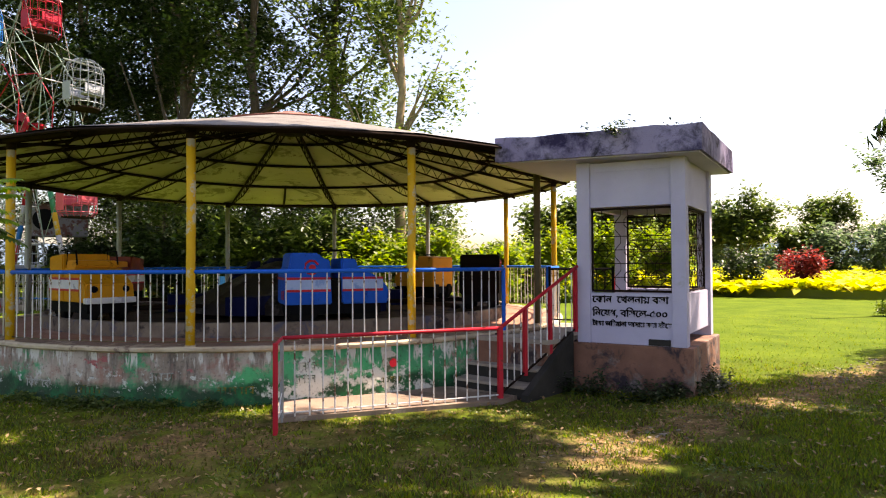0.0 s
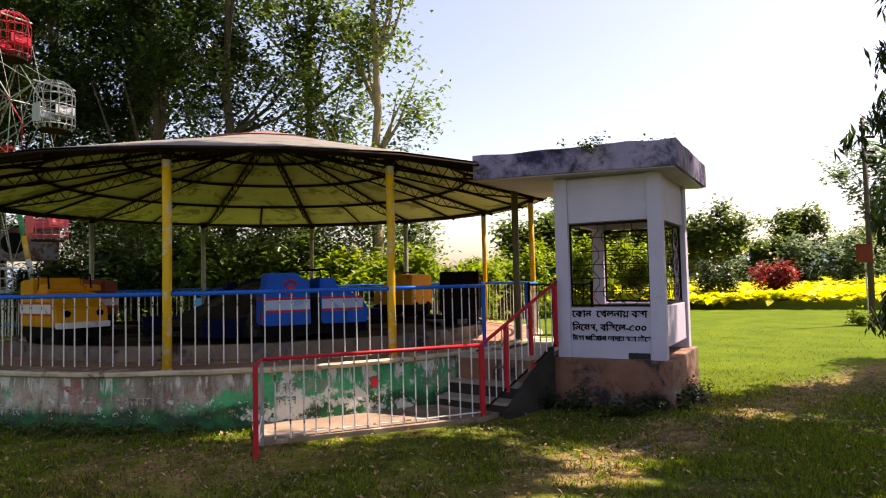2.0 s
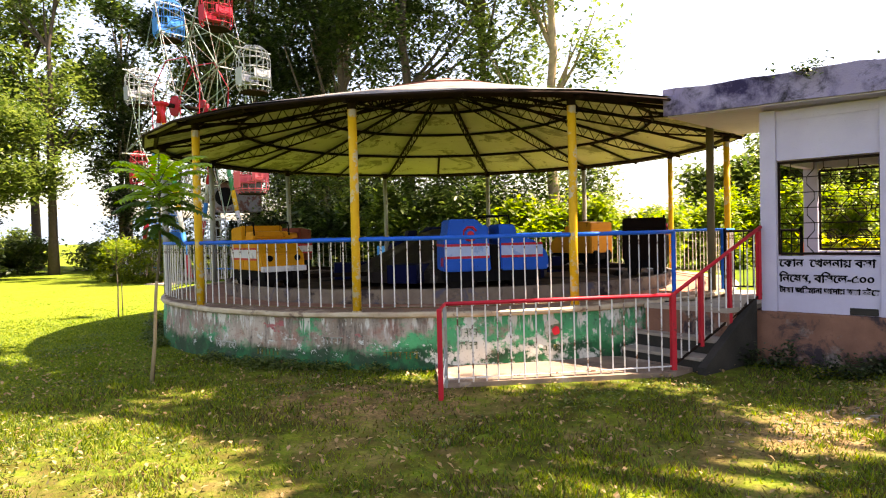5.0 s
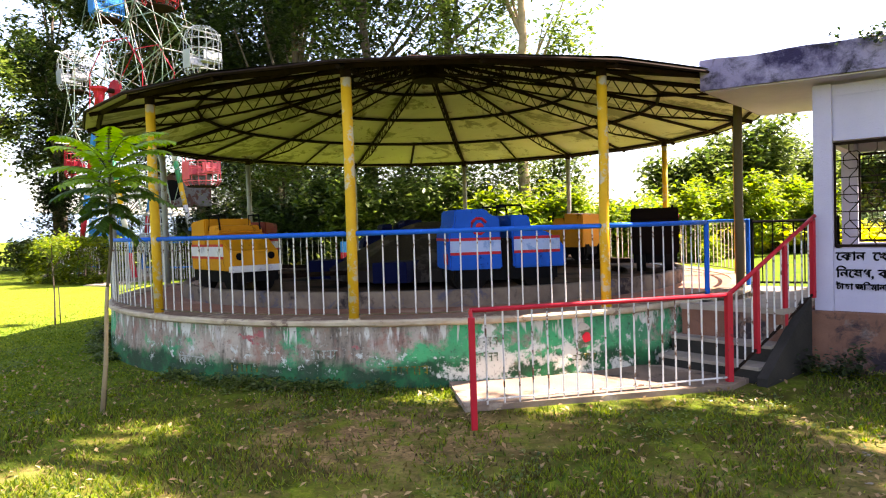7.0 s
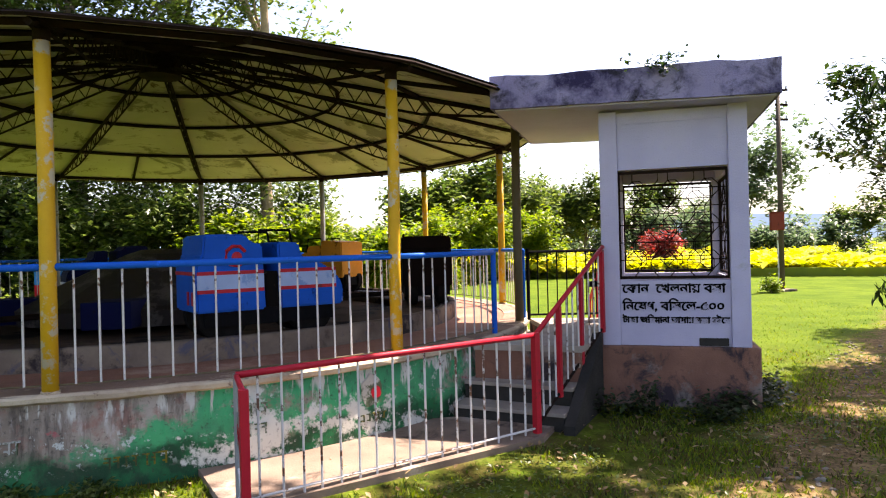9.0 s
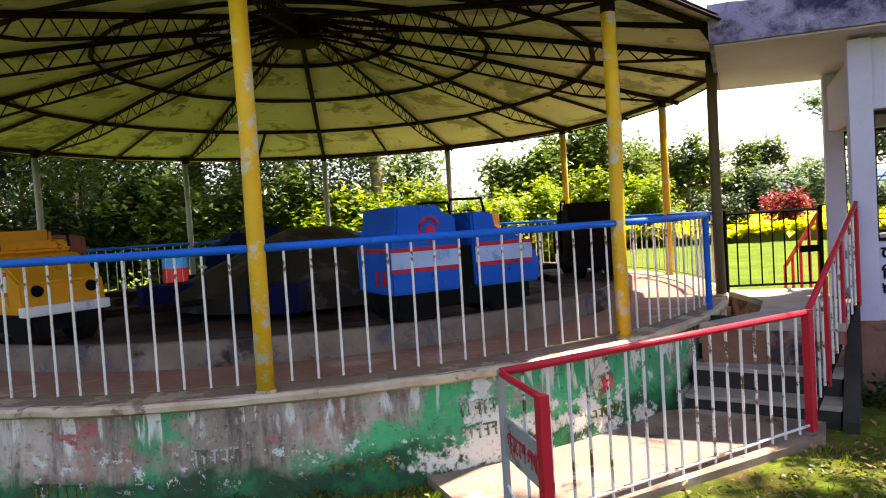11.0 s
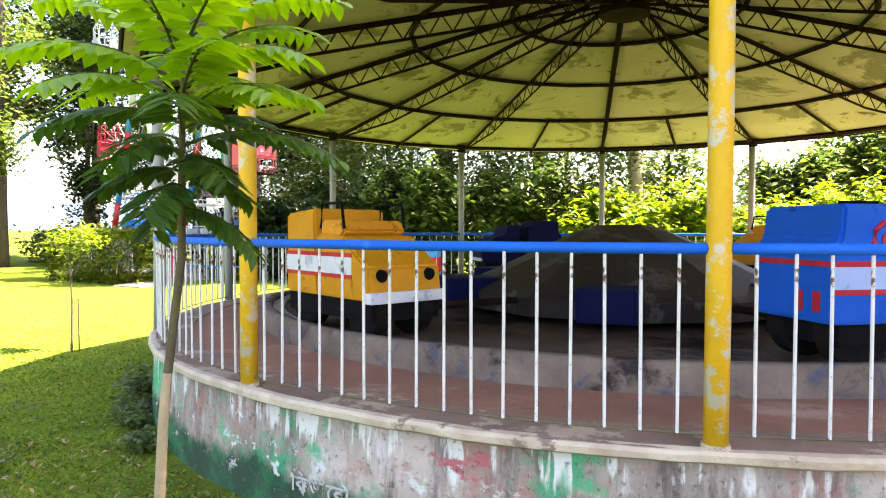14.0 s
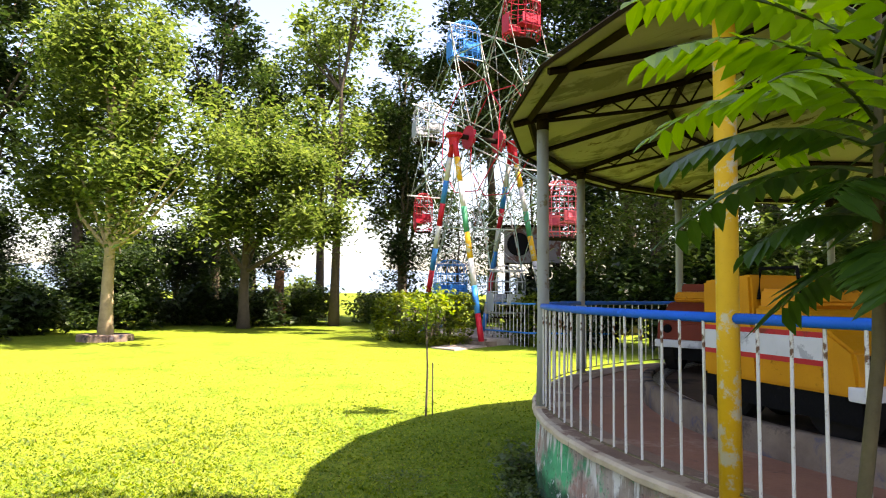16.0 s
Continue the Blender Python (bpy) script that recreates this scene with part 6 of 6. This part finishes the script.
# ---- painted writing on the wall ----
def wall_writing():
    m_y, m_w = plain_paint("faded_yellow_paint", (0.20, 0.16, 0.015), 0.85, worn=(0.05, 0.07, 0.03), cut=0.48), plain_paint("faded_white_paint", (0.46, 0.46, 0.40), 0.85, worn=(0.09, 0.12, 0.07), cut=0.5)
    rnd = random.Random(8)

    def bars(name, label, ang, z, w, h, mat, n, rows=1):
        t = tagged(thing(name), label, "wall painting", "faded wall paintings")
        for r in range(rows):
            zz = z - r * h * 1.35
            k0 = degrees_of(w)
            for i in range(n):
                a = ang - k0 / 2 + k0 * (i + 0.5) / n
                cell = k0 / n
                hh = h * rnd.uniform(0.75, 1.0)
                x = a + cell * rnd.uniform(-0.15, 0.25)
                part("stroke_bar", curved(x - cell * 0.10, x + cell * 0.10, zz - hh * 0.45, zz + hh * 0.40), mat, t)
                part("stroke_bar", curved(a - cell * rnd.uniform(0.3, 0.5), a + cell * rnd.uniform(0.2, 0.5), zz + hh * 0.38, zz + hh * 0.50), mat, t)
                if rnd.random() < 0.8:
                    v = zz - hh * rnd.uniform(-0.15, 0.35)
                    part("stroke_bar", curved(a - cell * rnd.uniform(0.25, 0.45), x, v, v + hh * 0.13), mat, t)

    def degrees_of(w):
        return math.degrees(w / 5.02)

    def curved(a0, a1, z0, z1):
        bm = B()
        n = max(1, int((a1 - a0) / 1.0))
        ring = [[bm.verts.new(polar(5.026, a0 + (a1 - a0) * i / n, z)) for z in (z0, z1)] + [bm.verts.new(polar(5.0, a0 + (a1 - a0) * i / n, z)) for z in (z1, z0)] for i in range(n + 1)]
        for i in range(n):
            for j in range(4):
                bm.faces.new((ring[i][j], ring[i + 1][j], ring[i + 1][(j + 1) % 4], ring[i][(j + 1) % 4]))
        bm.faces.new(ring[0][::-1])
        bm.faces.new(ring[-1])
        bmesh.ops.recalc_face_normals(bm, faces=bm.faces[:])
        return bm

    bars("wall_lettering", "faded yellow lettering on the platform wall", -82, 0.17, 0.42, 0.10, m_y, 7)
    bars("wall_lettering", "faded yellow lettering on the platform wall", -102, 0.17, 0.36, 0.10, m_y, 6)
    bars("wall_lettering", "white lettering on the green painted wall", -73.3, 0.42, 0.26, 0.11, m_w, 5, 2)
    bars("wall_lettering", "small yellow lettering under a wall painting", -61.5, 0.2, 0.26, 0.07, m_y, 5)
    bars("wall_lettering", "white lettering on the worn wall", -91.5, 0.33, 0.28, 0.10, m_w, 5)
    t = tagged(thing("wall_lettering"), "white hand-painted word on the worn wall", "wall painting", "faded wall paintings")
    cu = bpy.data.curves.new("word", "FONT")
    cu.body, cu.size, cu.extrude, cu.offset = "\u09bf\u0995\u09ad\u09be\u09c7\u09ac!", 0.13, 0.001, 0.002
    ob = new("word", cu)
    bpy.context.view_layer.update()
    me = bpy.data.meshes.new_from_object(ob)
    bpy.data.objects.remove(ob)
    me.materials.append(m_w)
    w = joined("word", me, t)
    p = polar(5.03, -112.8, 0.17)
    w.matrix_basis = Matrix.Translation(p) @ Matrix.Rotation(radians(-110.8 + 90), 4, "Z") @ Matrix.Rotation(radians(90), 4, "X")
    # plain painted shapes
    for ang, z, r, m, lab in ((-61.7, 0.42, 0.10, m_w, "pale"), (-61.2, 0.40, 0.045, M_RED, "red")):
        bm = B()
        q = polar(5.024 if m is not M_RED else 5.029, ang, z)
        d = (polar(1, ang) - polar(0, ang)).normalized()
        s = Vector((-d.y, d.x, 0))
        vs = []
        for i in range(22):
            tt = 2 * math.pi * i / 22
            rr = r * (1 + 0.3 * noise.noise((math.cos(tt) * 1.5, math.sin(tt) * 1.5, ang)))
            vs.append(bm.verts.new(q + s * rr * math.cos(tt) + Vector((0, 0, rr * 1.3 * math.sin(tt)))))
        f = bm.faces.new(vs)
        ex = bmesh.ops.extrude_face_region(bm, geom=[f])
        bmesh.ops.translate(bm, vec=-d * 0.05, verts=[e for e in ex["geom"] if isinstance(e, bmesh.types.BMVert)])
        bmesh.ops.recalc_face_normals(bm, faces=bm.faces[:])
        tagged(part("wall_patch", bm, m), "faded " + lab + " painted shape on the platform wall", "wall painting", "faded wall paintings")


wall_writing()


# ---- grass and litter ----
def patches(x, y, cell, seed):
    """Smooth random patches between 0 and 1 over the plan."""
    g = np.random.default_rng(seed).random((256, 256))
    u, v = x / cell + 60, y / cell + 60
    i, j = np.floor(u).astype(int), np.floor(v).astype(int)
    a, b = u - i, v - j
    a, b = a * a * (3 - 2 * a), b * b * (3 - 2 * b)
    i, j = i % 255, j % 255
    return (g[i, j] * (1 - a) + g[i + 1, j] * a) * (1 - b) + (g[i, j + 1] * (1 - a) + g[i + 1, j + 1] * a) * b


def lawn_cover():
    rng = np.random.default_rng(3)
    p = np.concatenate([np.stack([rng.uniform(-19, 11, 190000), rng.uniform(-6.0, 21, 190000)], 1),
                        np.stack([rng.normal(-1.0, 4.0, 300000), 3.6 + rng.normal(0, 3.2, 300000)], 1),
                        np.stack([rng.normal(-8.5, 2.8, 150000), rng.normal(9.5, 3.0, 150000)], 1),
                        np.stack([rng.normal(3.2, 2.2, 130000), rng.normal(7.2, 2.0, 130000)], 1)])
    p = p[p[:, 1] > -6.0]
    n = len(p)
    near = np.exp(-np.maximum(0, p[:, 1] - 7.5) * 0.16)
    p = p[rng.random(n) < near]
    r = np.hypot(p[:, 0] - CX, p[:, 1] - CY)
    bare = ((p[:, 0] + 2.5) / 1.3) ** 2 + ((p[:, 1] - 7.0) / 0.7) ** 2 < rng.uniform(0.2, 1.4, len(p))
    path = (np.abs(0.62 * p[:, 0] - 0.78 * p[:, 1] + 4.75) < rng.uniform(0.15, 0.6, len(p))) & (p[:, 0] > 0.2)
    slab = (p[:, 0] > -2.3) & (p[:, 0] < 0.4) & (p[:, 1] > 7.55 + (p[:, 0] + 2.1) * 0.39)
    loc = np.stack([p[:, 0] - 1.34, p[:, 1] - 9.57], 1)
    u = loc[:, 0] * math.cos(radians(ANG)) + loc[:, 1] * math.sin(radians(ANG))
    v = -loc[:, 0] * math.sin(radians(ANG)) + loc[:, 1] * math.cos(radians(ANG))
    kiosk = (u > -1.3) & (u < 1.35) & (v > -1.3) & (v < 1.9)
    fore = np.clip((p[:, 0] + 8.0) / 3.5, 0, 1) * np.clip((12.5 - p[:, 1]) / 4.0, 0, 1)
    tuft = patches(p[:, 0], p[:, 1], 0.55, 21) * 0.6 + patches(p[:, 0], p[:, 1], 0.17, 22) * 0.4
    thin = rng.random(len(p)) < np.clip((tuft - 0.34) * 5.0, 0.10, 1.0) * fore + (1 - fore)
    keep = thin & (r > 5.06) & ~slab & ~(kiosk & (v > -0.12)) & ~(kiosk & (u < 0.0)) & (~(bare | path) | (rng.random(len(p)) < 0.16))
    p = p[keep]
    n = len(p)
    tuft = tuft[keep]
    h = rng.uniform(0.018, 0.055, n) * (0.6 + 0.9 * tuft) * (1 - 0.03 * np.clip(p[:, 1] - 6, 0, 13))
    h *= np.where(p[:, 0] < -5.8, 0.62, 1.0)
    az = rng.uniform(0, 2 * math.pi, n)
    w = rng.uniform(0.0035, 0.011, n) * (1 + 0.05 * np.maximum(0, p[:, 1] - 5))
    w *= np.where(p[:, 0] < -5.5, 1.7, 1.0)
    z0 = np.array([noise.noise((x * 0.3, y * 0.3, 0)) * 0.03 for x, y in p]) - 0.006
    s = np.stack([np.cos(az) * w, np.sin(az) * w, np.zeros(n)], 1)
    b = np.stack([p[:, 0], p[:, 1], z0], 1)
    lean = np.stack([rng.normal(0, 0.022, n), rng.normal(0, 0.022, n), h], 1)
    vv = np.stack([b - s, b + s, b + lean], 1).reshape(-1, 3)
    dry = rng.random(n) < (0.12 + 0.75 * patches(p[:, 0], p[:, 1], 0.8, 23) ** 1.5) * np.clip((p[:, 0] + 7.5) / 4.0, 0.08, 1.0) * np.clip(1.4 - 0.10 * p[:, 1], 0.15, 1.0)
    for pick, mat, name, label in ((~dry, M_GRASS, "grass", "short green grass blades on the lawn"), (dry, M_DRYGRASS, "dry_grass", "dry straw-coloured blades among the grass")):
        tri = vv.reshape(-1, 3, 3)[pick].reshape(-1, 3)
        k = len(tri) // 3
        me = bpy.data.meshes.new(name)
        me.vertices.add(3 * k)
        me.vertices.foreach_set("co", tri.ravel())
        me.loops.add(3 * k)
        me.loops.foreach_set("vertex_index", np.arange(3 * k))
        me.polygons.add(k)
        me.polygons.foreach_set("loop_start", np.arange(k) * 3)
        me.update()
        me.validate()
        me.materials.append(mat)
        tagged(joined(name, me), label, "grass", kind="stuff")
    q = np.stack([rng.uniform(-9, 8, 5200), rng.uniform(3.0, 11.0, 5200)], 1)
    q = q[(np.hypot(q[:, 0] - CX, q[:, 1] - CY) > 5.15) & (patches(q[:, 0], q[:, 1], 0.9, 24) > 0.55)]
    q = q[~((q[:, 0] > -2.3) & (q[:, 0] < 3.2) & (q[:, 1] > 7.4 + (q[:, 0] + 2.1) * 0.39))]
    c = np.stack([q[:, 0], q[:, 1], np.full(len(q), 0.025)], 1)
    tagged(joined("ground_weeds", leaf_mesh("ground_weeds", c, (0.06, 0.06, 0.012), 9, 0.024, M_LEAF, 19, 0.7, 1.3)), "low broad-leaved weeds among the grass", "weeds", kind="stuff")
    q = np.stack([rng.uniform(-8, 7, 5200), rng.uniform(3.0, 10.0, 5200)], 1)
    q = q[np.hypot(q[:, 0] - CX, q[:, 1] - CY) > 5.15]
    c = np.stack([q[:, 0], q[:, 1], np.full(len(q), 0.03)], 1)
    tagged(joined("fallen_leaves", leaf_mesh("fallen_leaves", c, (0.05, 0.05, 0.008), 1, 0.032, M_DRY, 9, 0.9, 1.5)), "dry brown fallen leaves scattered on the grass", "leaves", kind="stuff")
    ang = np.radians(rng.uniform(-158, -84, 900))
    ang = ang[patches(np.degrees(ang) * 0.1, np.zeros(len(ang)), 0.35, 27) > 0.35]
    rad = 5.07 + np.abs(rng.normal(0, 0.09, len(ang)))
    c = np.stack([CX + rad * np.cos(ang), CY + rad * np.sin(ang), 0.02 + 0.07 * rng.random(len(ang)) ** 2], 1)
    tagged(joined("wall_weeds", leaf_mesh("wall_weeds", c, (0.05, 0.05, 0.02), 10, 0.032, M_LEAF, 29, 0.6, 1.6)), "dark leafy weeds along the foot of the platform wall", "weeds", kind="stuff")
    # stones and broken chips along the trodden line
    rnd = random.Random(51)
    bm = B()
    for _ in range(200):
        f = rnd.random()
        x = 0.3 + 6.2 * f
        y = 6.09 + 0.795 * x + rnd.gauss(0, 0.22) + 0.25 * max(0, x - 3.4)
        r = rnd.uniform(0.007, 0.022) * (1.5 if rnd.random() < 0.08 else 1)
        m = Matrix.Translation((x, y, r * 0.15)) @ Matrix.Rotation(rnd.uniform(0, 6.3), 4, "Z") @ Matrix.Diagonal((r * rnd.uniform(1.0, 1.8), r, r * rnd.uniform(0.35, 0.7), 1))
        k = bmesh.ops.create_icosphere(bm, subdivisions=1, radius=1.0, matrix=m)
        for v in k["verts"]:
            v.co += noise.noise_vector(v.co * 31.0) * r * 0.35
    tagged(part("path_stones", bm, M_STONE), "small pale stones and broken chips on the trodden earth", "stones", kind="stuff")


lawn_cover()
